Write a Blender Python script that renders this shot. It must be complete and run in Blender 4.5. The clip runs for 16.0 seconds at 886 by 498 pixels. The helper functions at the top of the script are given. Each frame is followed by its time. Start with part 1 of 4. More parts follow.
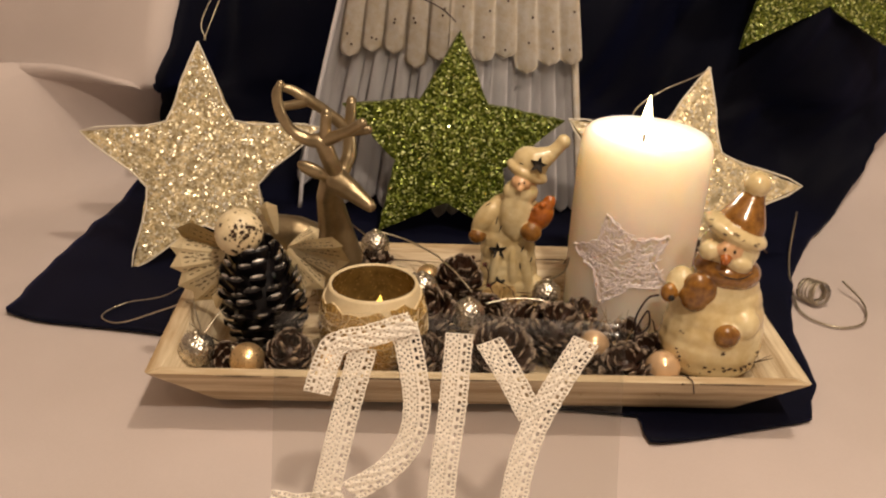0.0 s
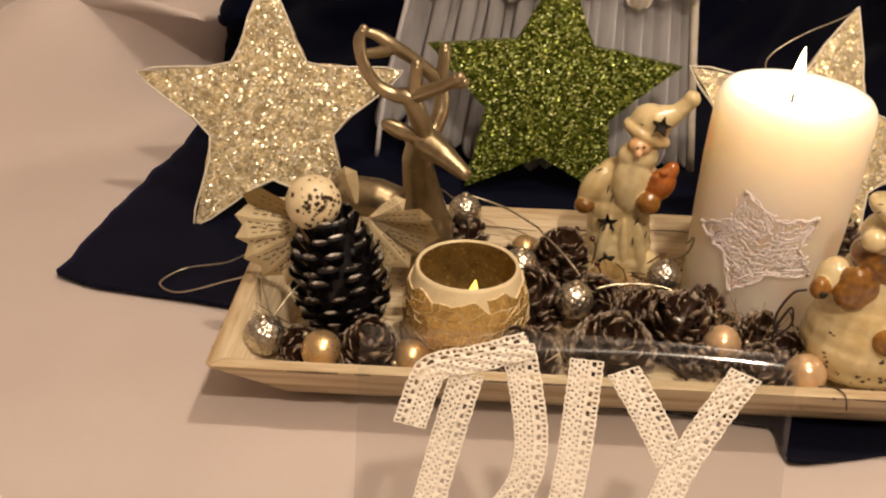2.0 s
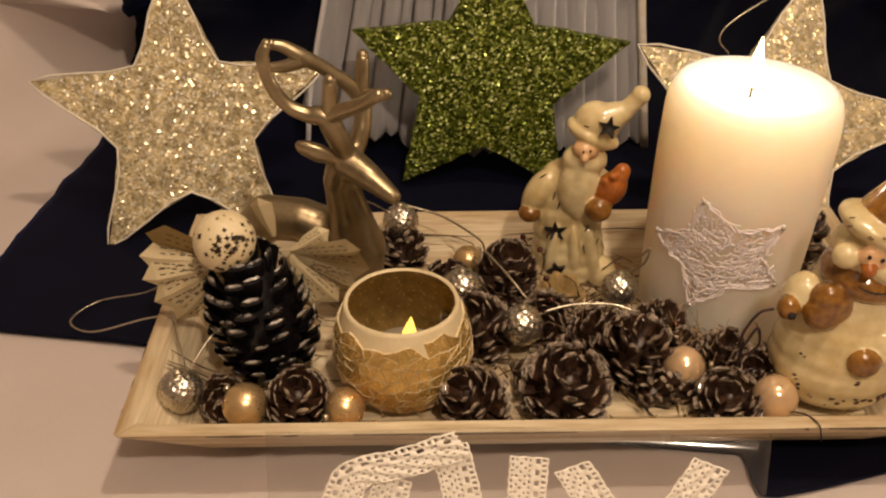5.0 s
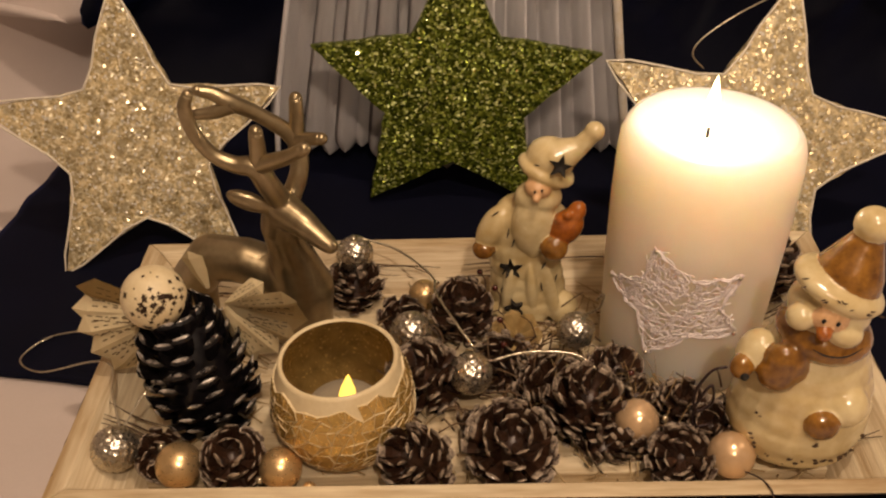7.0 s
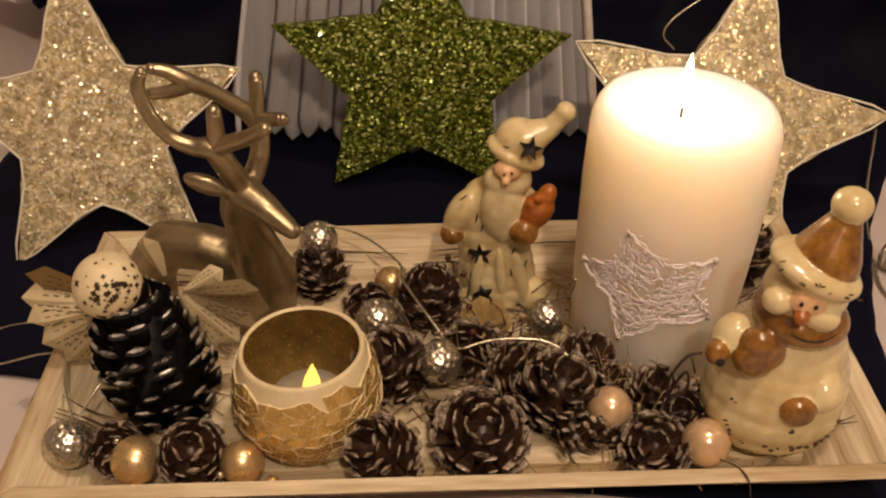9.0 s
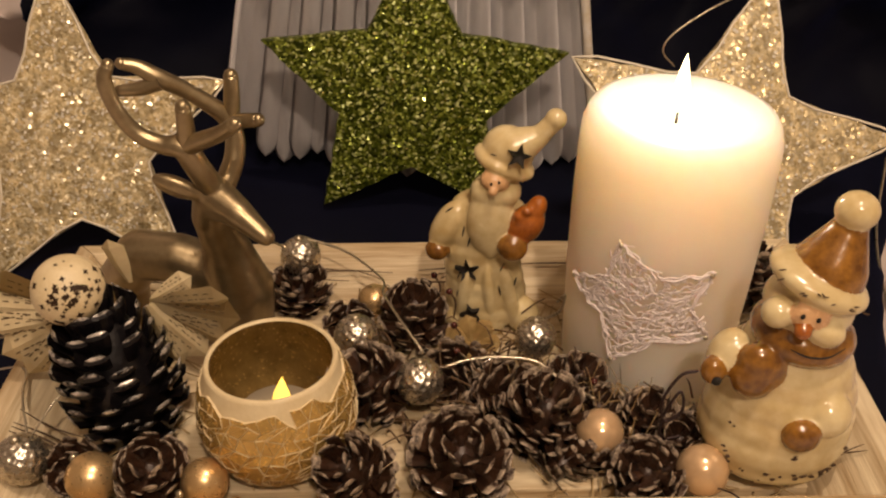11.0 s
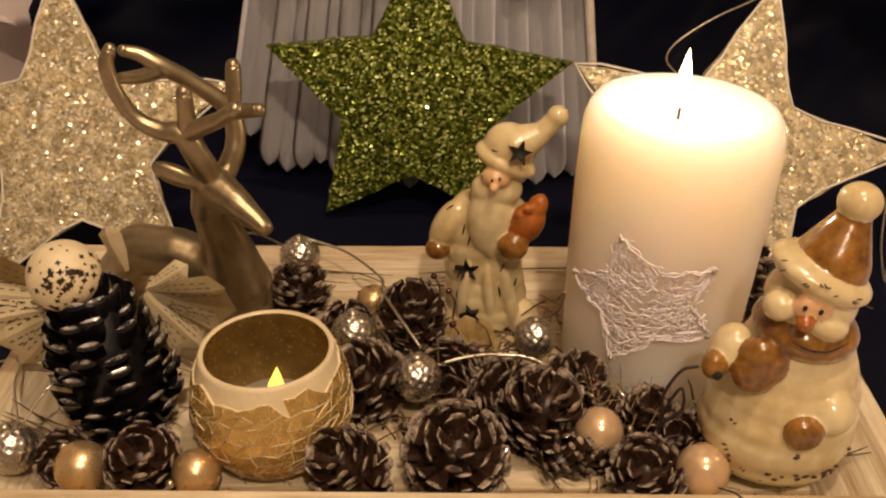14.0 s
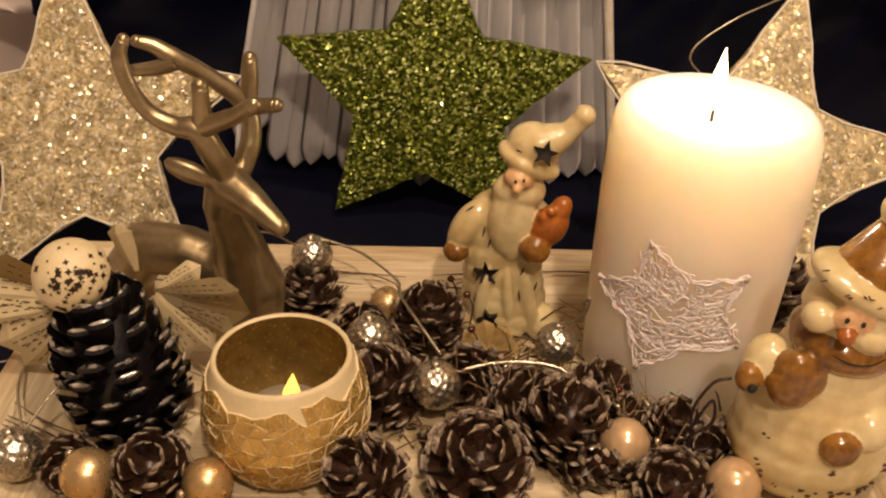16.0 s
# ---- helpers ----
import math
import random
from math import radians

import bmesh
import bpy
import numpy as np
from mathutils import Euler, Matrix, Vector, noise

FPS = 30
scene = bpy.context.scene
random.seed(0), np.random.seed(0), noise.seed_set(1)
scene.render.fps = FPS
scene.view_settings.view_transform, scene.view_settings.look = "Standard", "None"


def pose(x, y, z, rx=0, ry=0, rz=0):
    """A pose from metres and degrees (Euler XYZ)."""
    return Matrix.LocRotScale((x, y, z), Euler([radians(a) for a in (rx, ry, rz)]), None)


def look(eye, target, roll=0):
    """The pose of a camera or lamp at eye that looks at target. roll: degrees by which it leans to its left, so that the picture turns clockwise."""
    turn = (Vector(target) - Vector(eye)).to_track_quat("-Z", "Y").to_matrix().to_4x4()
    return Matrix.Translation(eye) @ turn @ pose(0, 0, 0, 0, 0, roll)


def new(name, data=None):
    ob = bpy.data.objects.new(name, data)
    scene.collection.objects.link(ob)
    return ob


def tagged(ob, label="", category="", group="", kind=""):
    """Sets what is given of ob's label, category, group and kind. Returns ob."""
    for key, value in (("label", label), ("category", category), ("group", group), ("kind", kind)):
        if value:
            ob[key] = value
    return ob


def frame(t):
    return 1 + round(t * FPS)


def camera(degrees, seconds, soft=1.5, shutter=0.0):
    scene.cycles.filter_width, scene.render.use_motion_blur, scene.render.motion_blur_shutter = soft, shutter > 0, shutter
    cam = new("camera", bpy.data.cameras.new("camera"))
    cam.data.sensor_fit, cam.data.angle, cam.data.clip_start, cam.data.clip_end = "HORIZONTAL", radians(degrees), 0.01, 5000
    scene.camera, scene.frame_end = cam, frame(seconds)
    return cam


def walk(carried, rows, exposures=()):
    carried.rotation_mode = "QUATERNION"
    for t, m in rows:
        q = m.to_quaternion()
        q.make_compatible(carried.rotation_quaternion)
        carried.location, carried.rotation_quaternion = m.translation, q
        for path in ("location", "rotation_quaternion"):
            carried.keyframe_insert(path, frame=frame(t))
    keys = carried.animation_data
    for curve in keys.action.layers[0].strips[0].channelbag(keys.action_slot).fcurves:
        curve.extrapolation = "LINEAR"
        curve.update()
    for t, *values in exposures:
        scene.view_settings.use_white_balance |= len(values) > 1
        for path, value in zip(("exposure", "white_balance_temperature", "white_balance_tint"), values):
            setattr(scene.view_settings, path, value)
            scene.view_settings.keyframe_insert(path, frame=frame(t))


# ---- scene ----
cam = camera(48.4, 16.0, soft=2.2)
PATH = [
    (0, (0.052, -0.065, 0.366), (0.037, 1.76, -0.453), 2.1),
    (0.5, (0.046, -0.047, 0.363), (0.011, 1.78, -0.451), 2.3),
    (1, (0.032, -0.024, 0.36), (-0.124, 1.778, -0.493), 1.3),
    (1.5, (0.026, 0.008, 0.357), (-0.119, 1.77, -0.577), 1.7),
    (2, (0.025, 0.032, 0.357), (-0.107, 1.776, -0.614), 1.8),
    (2.5, (0.026, 0.048, 0.357), (-0.09, 1.787, -0.624), 1.7),
    (3, (0.028, 0.059, 0.358), (-0.07, 1.792, -0.636), 1.3),
    (3.5, (0.032, 0.069, 0.357), (-0.053, 1.797, -0.647), 0.8),
    (4, (0.032, 0.079, 0.357), (-0.029, 1.803, -0.655), 0.6),
    (4.2, (0.032, 0.085, 0.358), (-0.018, 1.803, -0.664), 0.5),
    (6.3, (0.071, 0.146, 0.401), (-0.033, 1.762, -0.773), -2.3),
    (6.5, (0.078, 0.152, 0.401), (-0.042, 1.769, -0.77), -2.1),
    (7, (0.083, 0.159, 0.404), (-0.041, 1.769, -0.775), -2.3),
    (7.5, (0.083, 0.161, 0.403), (-0.032, 1.77, -0.78), -2.1),
    (8, (0.083, 0.163, 0.399), (-0.011, 1.772, -0.786), -1.7),
    (8.5, (0.082, 0.166, 0.396), (0.009, 1.771, -0.795), -1.3),
    (9, (0.081, 0.17, 0.392), (0.028, 1.773, -0.804), -1.1),
    (11.5, (0.1, 0.179, 0.353), (0.008, 1.866, -0.717), -0.6),
    (12, (0.102, 0.173, 0.349), (0.006, 1.874, -0.698), -0.4),
    (12.5, (0.102, 0.173, 0.346), (-0.002, 1.879, -0.694), -0.6),
    (13, (0.1, 0.171, 0.342), (0.001, 1.884, -0.687), -0.3),
    (13.5, (0.099, 0.17, 0.339), (0.003, 1.885, -0.685), -0.1),
    (14, (0.099, 0.17, 0.339), (0.002, 1.882, -0.691), -0.1),
    (14.5, (0.097, 0.171, 0.338), (0.007, 1.877, -0.7), -0.0),
    (15, (0.096, 0.172, 0.334), (0.001, 1.881, -0.701), 0.2),
    (15.5, (0.095, 0.176, 0.33), (-0.009, 1.889, -0.699), 0.2),
    (16, (0.084, 0.185, 0.334), (0.007, 1.892, -0.706), 1.0),
]
EXPOSURES = [(0, 0.00, 6200, 10), (1.5, 0.05, 6200, 10), (2.5, 0.29, 6450, 10), (3, 0.39, 6550, 10), (3.5, 0.27, 6650, 10), (4, 0.07, 6650, 10), (4.2, 0.02, 6650, 10), (6.3, -0.28, 6750, 15),
             (7, -0.28, 6800, 15), (9, -0.25, 6750, 15), (11.5, -0.18, 6850, 15), (13, -0.15, 6900, 15), (15, -0.05, 7000, 15), (16, 0.02, 7050, 15)]
walk(cam, [(t, look(eye, target, roll)) for t, eye, target, roll in PATH], EXPOSURES)

# ---- light ----
world = bpy.data.worlds.new("world")
scene.world = world
world.use_nodes = True
world.node_tree.nodes["Background"].inputs[0].default_value = (0.9, 0.72, 0.6, 1)
world.node_tree.nodes["Background"].inputs[1].default_value = 0.02


def lamp(name, xyz, watts, color, size):
    data = bpy.data.lights.new(name, "POINT")
    data.energy, data.color, data.shadow_soft_size = watts, color, size
    ob = new(name, data)
    ob.location = xyz
    return ob


BULBS = [(0.30, -0.36, 1.22), (0.30, 0.34, 1.22)]
for spot, watts in zip(BULBS, (40.0, 25.0)):
    lamp("bulb_light", spot, watts, (1.0, 0.80, 0.60), 0.03)
lamp("flame_light", (0.181, 0.583, 0.188), 0.17, (1.0, 0.85, 0.68), 0.006)
lamp("tealight_light", (0.006, 0.500, 0.062), 0.006, (1.0, 0.6, 0.15), 0.003)


# ---- materials ----
def mat(name, color, rough=0.6, metal=0.0, color2=None, scale=60, fine=600, bump=0.15, spread=0.35, coat=0.0, sheen=0.0, stretch=(1, 1, 1), detail=6):
    """A surface with two sizes of mottling and fine relief."""
    m = bpy.data.materials.new(name)
    m.use_nodes = True
    n, l = m.node_tree.nodes, m.node_tree.links
    b = n["Principled BSDF"]
    tc, mp, info = n.new("ShaderNodeTexCoord"), n.new("ShaderNodeMapping"), n.new("ShaderNodeObjectInfo")
    mp.inputs["Scale"].default_value = stretch
    l.new(tc.outputs["Object"], mp.inputs["Vector"])
    off = n.new("ShaderNodeVectorMath")
    off.operation = "ADD"
    l.new(mp.outputs[0], off.inputs[0])
    l.new(info.outputs["Random"], off.inputs[1])
    big, small = n.new("ShaderNodeTexNoise"), n.new("ShaderNodeTexNoise")
    for tex, sc in ((big, scale), (small, fine)):
        tex.inputs["Scale"].default_value = sc
        tex.inputs["Detail"].default_value = detail
        l.new(off.outputs[0], tex.inputs["Vector"])
    add = n.new("ShaderNodeMath")
    add.operation = "MULTIPLY_ADD"
    l.new(small.outputs[0], add.inputs[0])
    add.inputs[1].default_value = 0.5
    l.new(big.outputs[0], add.inputs[2])
    ramp = n.new("ShaderNodeMapRange")
    ramp.inputs[1].default_value, ramp.inputs[2].default_value = 0.75 - spread, 0.75 + spread
    l.new(add.outputs[0], ramp.inputs[0])
    mix = n.new("ShaderNodeMix")
    mix.data_type = "RGBA"
    c2 = color2 or tuple(c * 0.72 for c in color)
    mix.inputs[6].default_value, mix.inputs[7].default_value = (*c2, 1), (*color, 1)
    l.new(ramp.outputs[0], mix.inputs[0])
    l.new(mix.outputs[2], b.inputs["Base Color"])
    rr = n.new("ShaderNodeMapRange")
    rr.inputs[3].default_value, rr.inputs[4].default_value = max(0.02, rough - 0.12), min(1, rough + 0.12)
    l.new(small.outputs[0], rr.inputs[0])
    l.new(rr.outputs[0], b.inputs["Roughness"])
    b.inputs["Metallic"].default_value = metal
    b.inputs["Coat Weight"].default_value = coat
    b.inputs["Coat Roughness"].default_value = 0.08
    b.inputs["Sheen Weight"].default_value = sheen
    bp = n.new("ShaderNodeBump")
    bp.inputs["Strength"].default_value, bp.inputs["Distance"].default_value = bump, 0.002
    l.new(add.outputs[0], bp.inputs["Height"])
    l.new(bp.outputs[0], b.inputs["Normal"])
    return m


def node(m, kind):
    return m.node_tree.nodes.new(kind)


def glitter(name, colors, scale, tilt, metal, rough, strands=0.0):
    """Flakes that each face their own way."""
    m = bpy.data.materials.new(name)
    m.use_nodes = True
    l, b = m.node_tree.links, m.node_tree.nodes["Principled BSDF"]
    tc, vor, geo = node(m, "ShaderNodeTexCoord"), node(m, "ShaderNodeTexVoronoi"), node(m, "ShaderNodeNewGeometry")
    vor.inputs["Scale"].default_value = scale
    l.new(tc.outputs["Object"], vor.inputs["Vector"])
    sub, sc, addn, norm = (node(m, "ShaderNodeVectorMath") for _ in range(4))
    sub.operation, sc.operation, addn.operation, norm.operation = "SUBTRACT", "SCALE", "ADD", "NORMALIZE"
    l.new(vor.outputs["Color"], sub.inputs[0])
    sub.inputs[1].default_value = (0.5, 0.5, 0.5)
    l.new(sub.outputs[0], sc.inputs[0])
    sc.inputs["Scale"].default_value = tilt
    l.new(sc.outputs[0], addn.inputs[0])
    l.new(geo.outputs["Normal"], addn.inputs[1])
    l.new(addn.outputs[0], norm.inputs[0])
    l.new(norm.outputs[0], b.inputs["Normal"])
    sep = node(m, "ShaderNodeSeparateColor")
    l.new(vor.outputs["Color"], sep.inputs[0])
    ramp = node(m, "ShaderNodeValToRGB")
    ramp.color_ramp.interpolation = "LINEAR"
    while len(ramp.color_ramp.elements) < len(colors):
        ramp.color_ramp.elements.new(0.5)
    for i, (at, c) in enumerate(colors):
        e = ramp.color_ramp.elements[i]
        e.position, e.color = at, (*c, 1)
    l.new(sep.outputs[0], ramp.inputs[0])
    if strands:
        noi, mx, mr = node(m, "ShaderNodeTexNoise"), node(m, "ShaderNodeMix"), node(m, "ShaderNodeMapRange")
        noi.inputs["Scale"].default_value, noi.inputs["Detail"].default_value, noi.inputs["Distortion"].default_value = 150, 8, 0.6
        l.new(tc.outputs["Object"], noi.inputs["Vector"])
        mr.inputs[1].default_value, mr.inputs[2].default_value = 0.42, 0.6
        l.new(noi.outputs[0], mr.inputs[0])
        mx.data_type, mx.blend_type = "RGBA", "MULTIPLY"
        mx.inputs[0].default_value = strands
        l.new(ramp.outputs[0], mx.inputs[6])
        l.new(mr.outputs[0], mx.inputs[7])
        l.new(mx.outputs[2], b.inputs["Base Color"])
    else:
        l.new(ramp.outputs[0], b.inputs["Base Color"])
    mt = node(m, "ShaderNodeMapRange")
    mt.inputs[3].default_value, mt.inputs[4].default_value = metal[0], metal[1]
    l.new(sep.outputs[1], mt.inputs[0])
    l.new(mt.outputs[0], b.inputs["Metallic"])
    b.inputs["Roughness"].default_value = rough
    return m


def glow(name, color, strength):
    m = bpy.data.materials.new(name)
    m.use_nodes = True
    b = m.node_tree.nodes["Principled BSDF"]
    b.inputs["Base Color"].default_value = (*color, 1)
    b.inputs["Emission Color"].default_value = (*color, 1)
    b.inputs["Emission Strength"].default_value = strength
    return m


def clear(name, rough=0.04, tint=(0.98, 0.98, 0.97)):
    m = bpy.data.materials.new(name)
    m.use_nodes = True
    b = m.node_tree.nodes["Principled BSDF"]
    b.inputs["Base Color"].default_value = (*tint, 1)
    b.inputs["Transmission Weight"].default_value = 1
    b.inputs["Roughness"].default_value = rough
    b.inputs["IOR"].default_value = 1.45
    return m


LINEN = mat("linen", (0.57, 0.49, 0.46), 0.9, color2=(0.49, 0.415, 0.38), scale=9, fine=900, bump=0.12, sheen=0.3)
VELVET = mat("navy_velvet", (0.0016, 0.0022, 0.009), 0.75, color2=(0.0008, 0.0009, 0.003), scale=10, fine=1500, bump=0.15, sheen=0.13)
VELVET.node_tree.nodes["Principled BSDF"].inputs["Sheen Tint"].default_value = (0.05, 0.08, 0.45, 1)
VELVET.node_tree.nodes["Principled BSDF"].inputs["Specular IOR Level"].default_value = 0.12
WOOD = mat("whitewashed_wood", (0.80, 0.69, 0.48), 0.6, color2=(0.34, 0.22, 0.10), scale=34, fine=260, bump=0.35, spread=0.25, stretch=(0.14, 1.2, 4.5))
WOODSIDE = mat("whitewashed_wood_side", (0.80, 0.70, 0.50), 0.6, color2=(0.34, 0.22, 0.10), scale=34, fine=260, bump=0.35, spread=0.25, stretch=(1.2, 0.14, 4.5))
RAW = mat("bare_wood", (0.10, 0.06, 0.03), 0.7, scale=80)
WAX = mat("candle_wax", (0.90, 0.81, 0.69), 0.40, scale=20, fine=200, bump=0.03, color2=(0.86, 0.76, 0.63))
_b = WAX.node_tree.nodes["Principled BSDF"]
_b.inputs["Subsurface Weight"].default_value = 0.8
_b.inputs["Subsurface Radius"].default_value = (1.0, 0.80, 0.60)
_b.inputs["Subsurface Scale"].default_value = 0.065
FLAME = glow("candle_flame", (1.0, 0.74, 0.36), 14)
LEDFLAME = glow("led_flame", (1.0, 0.66, 0.10), 2.2)
CHAR = mat("charred_wick", (0.02, 0.015, 0.012), 0.9)
CREAM = mat("cream_glaze", (0.78, 0.68, 0.42), 0.22, color2=(0.50, 0.35, 0.14), scale=38, fine=180, bump=0.10, coat=0.5, spread=0.33)
BROWN = mat("brown_glaze", (0.32, 0.145, 0.024), 0.18, color2=(0.12, 0.046, 0.008), scale=75, fine=300, bump=0.12, coat=0.6, spread=0.22)
RUST = mat("orange_glaze", (0.50, 0.15, 0.02), 0.22, color2=(0.20, 0.05, 0.008), scale=160, bump=0.2, coat=0.6)
SKIN = mat("peach_glaze", (0.74, 0.44, 0.22), 0.25, scale=80, bump=0.03, coat=0.5)
# near-black for eyes and marks, and painted as the shade inside openings
DARK = mat("dark_mark_and_hole_shade", (0.012, 0.009, 0.006), 0.8)
CHAMPAGNE = mat("champagne_metal", (0.45, 0.36, 0.22), 0.34, 0.88, color2=(0.23, 0.175, 0.10), scale=40, fine=300, bump=0.05)
PITCH = mat("dark_lacquered_scale", (0.008, 0.006, 0.007), 0.32, color2=(0.002, 0.002, 0.003), scale=200, coat=0.1)
PITCH.node_tree.nodes["Principled BSDF"].inputs["Specular IOR Level"].default_value = 0.35
# silvery colour that paints the glints on the glossy black scale tips
TIP = mat("silvery_glint_tip", (0.60, 0.55, 0.50), 0.22, 0.35, color2=(0.012, 0.010, 0.010), scale=150, fine=700, spread=0.12, coat=0.5)
CONE = mat("brown_cone_scale", (0.060, 0.025, 0.012), 0.36, color2=(0.012, 0.006, 0.004), scale=200, bump=0.4, coat=0.25)
CONETIP = mat("pale_cone_scale_tip", (0.50, 0.40, 0.30), 0.40, color2=(0.035, 0.016, 0.010), scale=240, fine=900, bump=0.6, spread=0.16, coat=0.3)
GOLD = mat("satin_gold", (0.78, 0.56, 0.30), 0.3, 0.8, color2=(0.68, 0.46, 0.22), scale=60, bump=0.02)
PEARL = mat("pearl_lacquer", (0.82, 0.58, 0.35), 0.17, 0.5, color2=(0.70, 0.46, 0.25), scale=60, bump=0.05, coat=1.0)
SILVER = mat("hammered_silver", (0.66, 0.60, 0.50), 0.28, 0.95, scale=120, bump=0.1)
MOSAIC = mat("gold_mosaic_glass", (0.74, 0.50, 0.16), 0.25, 0.6, color2=(0.46, 0.27, 0.07), scale=120, fine=500, bump=0.2, coat=0.0)
GROUT = mat("cream_grout", (0.74, 0.63, 0.42), 0.5, color2=(0.60, 0.47, 0.26), scale=90)
INNER = mat("gold_bowl_lining", (0.50, 0.33, 0.11), 0.24, 0.55, color2=(0.20, 0.125, 0.035), scale=160, fine=500, bump=0.35)
TEACUP = mat("white_plastic", (0.34, 0.29, 0.22), 0.4, scale=60)
PAPER = mat("printed_paper", (0.78, 0.68, 0.45), 0.8, color2=(0.66, 0.54, 0.32), scale=50, bump=0.05)
INK = mat("brown_ink", (0.14, 0.09, 0.04), 0.8)
GREEN = glitter("green_glitter", [(0.0, (0.026, 0.042, 0.003)), (0.45, (0.085, 0.110, 0.008)), (0.85, (0.18, 0.21, 0.026)), (1.0, (0.75, 0.80, 0.35))], 620, 1.0, (0.1, 0.8), 0.3)
GILT = glitter("cream_glitter", [(0.0, (0.50, 0.38, 0.17)), (0.25, (0.68, 0.55, 0.31)), (0.8, (0.76, 0.64, 0.40)), (1.0, (0.90, 0.82, 0.62))], 620, 0.55, (0.0, 0.42), 0.28, strands=0.42)
SPARKLE = mat("silver_flake", (0.93, 0.88, 0.76), 0.2, 0.15, scale=300, bump=0.0, coat=1.0)
LIME = mat("lime_flake", (0.42, 0.50, 0.10), 0.2, 0.3, scale=300, bump=0.0, coat=1.0)
CORD = mat("pale_edge_cord", (0.80, 0.73, 0.60), 0.6, scale=200)
FEATHER = mat("white_satin_strip", (0.76, 0.73, 0.73), 0.45, color2=(0.60, 0.58, 0.60), scale=18, fine=90, bump=0.12, stretch=(3, 3, 0.25))
SCALLOP = mat("gilded_white_strip", (0.76, 0.72, 0.68), 0.32, color2=(0.62, 0.52, 0.36), scale=120, fine=300, bump=0.4)
LACE = mat("cotton_lace", (0.90, 0.84, 0.74), 0.9, color2=(0.80, 0.72, 0.60), scale=200, fine=1500, bump=0.3)
WHITEYARN = mat("white_yarn", (0.92, 0.83, 0.82), 0.55, scale=300, bump=0.1)
PLASTIC = bpy.data.materials.new("clear_plastic")
PLASTIC.use_nodes = True
_n, _l = PLASTIC.node_tree.nodes, PLASTIC.node_tree.links
_n.remove(_n["Principled BSDF"])
_t, _g, _m, _f = _n.new("ShaderNodeBsdfTransparent"), _n.new("ShaderNodeBsdfGlossy"), _n.new("ShaderNodeMixShader"), _n.new("ShaderNodeLayerWeight")
_t.inputs[0].default_value, _g.inputs["Roughness"].default_value, _f.inputs[0].default_value = (0.95, 0.95, 0.94, 1), 0.08, 0.5
_p, _k = _n.new("ShaderNodeMath"), _n.new("ShaderNodeMath")
_p.operation, _k.operation = "POWER", "MULTIPLY_ADD"
_p.inputs[1].default_value, _k.inputs[1].default_value, _k.inputs[2].default_value = 3.0, 0.5, 0.04
_l.new(_f.outputs["Facing"], _p.inputs[0])
_l.new(_p.outputs[0], _k.inputs[0])
_l.new(_k.outputs[0], _m.inputs[0])
_l.new(_t.outputs[0], _m.inputs[1])
_l.new(_g.outputs[0], _m.inputs[2])
_l.new(_m.outputs[0], _n["Material Output"].inputs["Surface"])
GLASS = clear("clear_glass", 0.02)
WIRE = mat("silver_wire", (0.62, 0.55, 0.42), 0.3, 0.9, scale=200)
DARKWIRE = mat("dark_wire", (0.05, 0.03, 0.03), 0.5, 0.5, scale=200)
TWIG = mat("dry_twig", (0.16, 0.09, 0.04), 0.8, color2=(0.07, 0.04, 0.02), scale=150, bump=0.3)
STRAW = mat("dry_straw", (0.42, 0.30, 0.14), 0.8, color2=(0.22, 0.14, 0.06), scale=150)
PLASTER = mat("wall_plaster", (0.70, 0.62, 0.54), 0.9, scale=3, fine=60)
BRASS = mat("lamp_metal", (0.5, 0.45, 0.4), 0.35, 0.9)
BERRY = mat("red_berry", (0.07, 0.012, 0.008), 0.2, coat=0.6)
PETAL = mat("dry_petal", (0.58, 0.42, 0.18), 0.5, color2=(0.40, 0.26, 0.09), scale=120)
SPECK = mat("brown_fleck", (0.07, 0.035, 0.015), 0.6)


# ---- building helpers ----
def finish(bm, name, *materials, smooth=True):
    bmesh.ops.recalc_face_normals(bm, faces=bm.faces)
    me = bpy.data.meshes.new(name)
    bm.to_mesh(me)
    bm.free()
    for m in materials:
        me.materials.append(m)
    if smooth:
        me.shade_smooth()
    return me


def part(name, bm, material, parent, label="", smooth=True, at=None):
    """One mesh object under a thing or a part."""
    me = bm if isinstance(bm, bpy.types.Mesh) else finish(bm, name, *(material if isinstance(material, (list, tuple)) else (material,)), smooth=smooth)
    ob = new(name, me)
    ob.parent = parent
    if at is not None:
        ob.matrix_basis = at
    return tagged(ob, label)


def thing(name, label, category, at=None, group="", kind=""):
    ob = new(name)
    ob.empty_display_size = 0.02
    if at is not None:
        ob.matrix_basis = at
    return tagged(ob, label, category, group, kind)


def solo(name, bm, material, label, category, at=None, group="", kind="", smooth=True):
    me = bm if isinstance(bm, bpy.types.Mesh) else finish(bm, name, *(material if isinstance(material, (list, tuple)) else (material,)), smooth=smooth)
    ob = new(name, me)
    if at is not None:
        ob.matrix_basis = at
    return tagged(ob, label, category, group, kind)


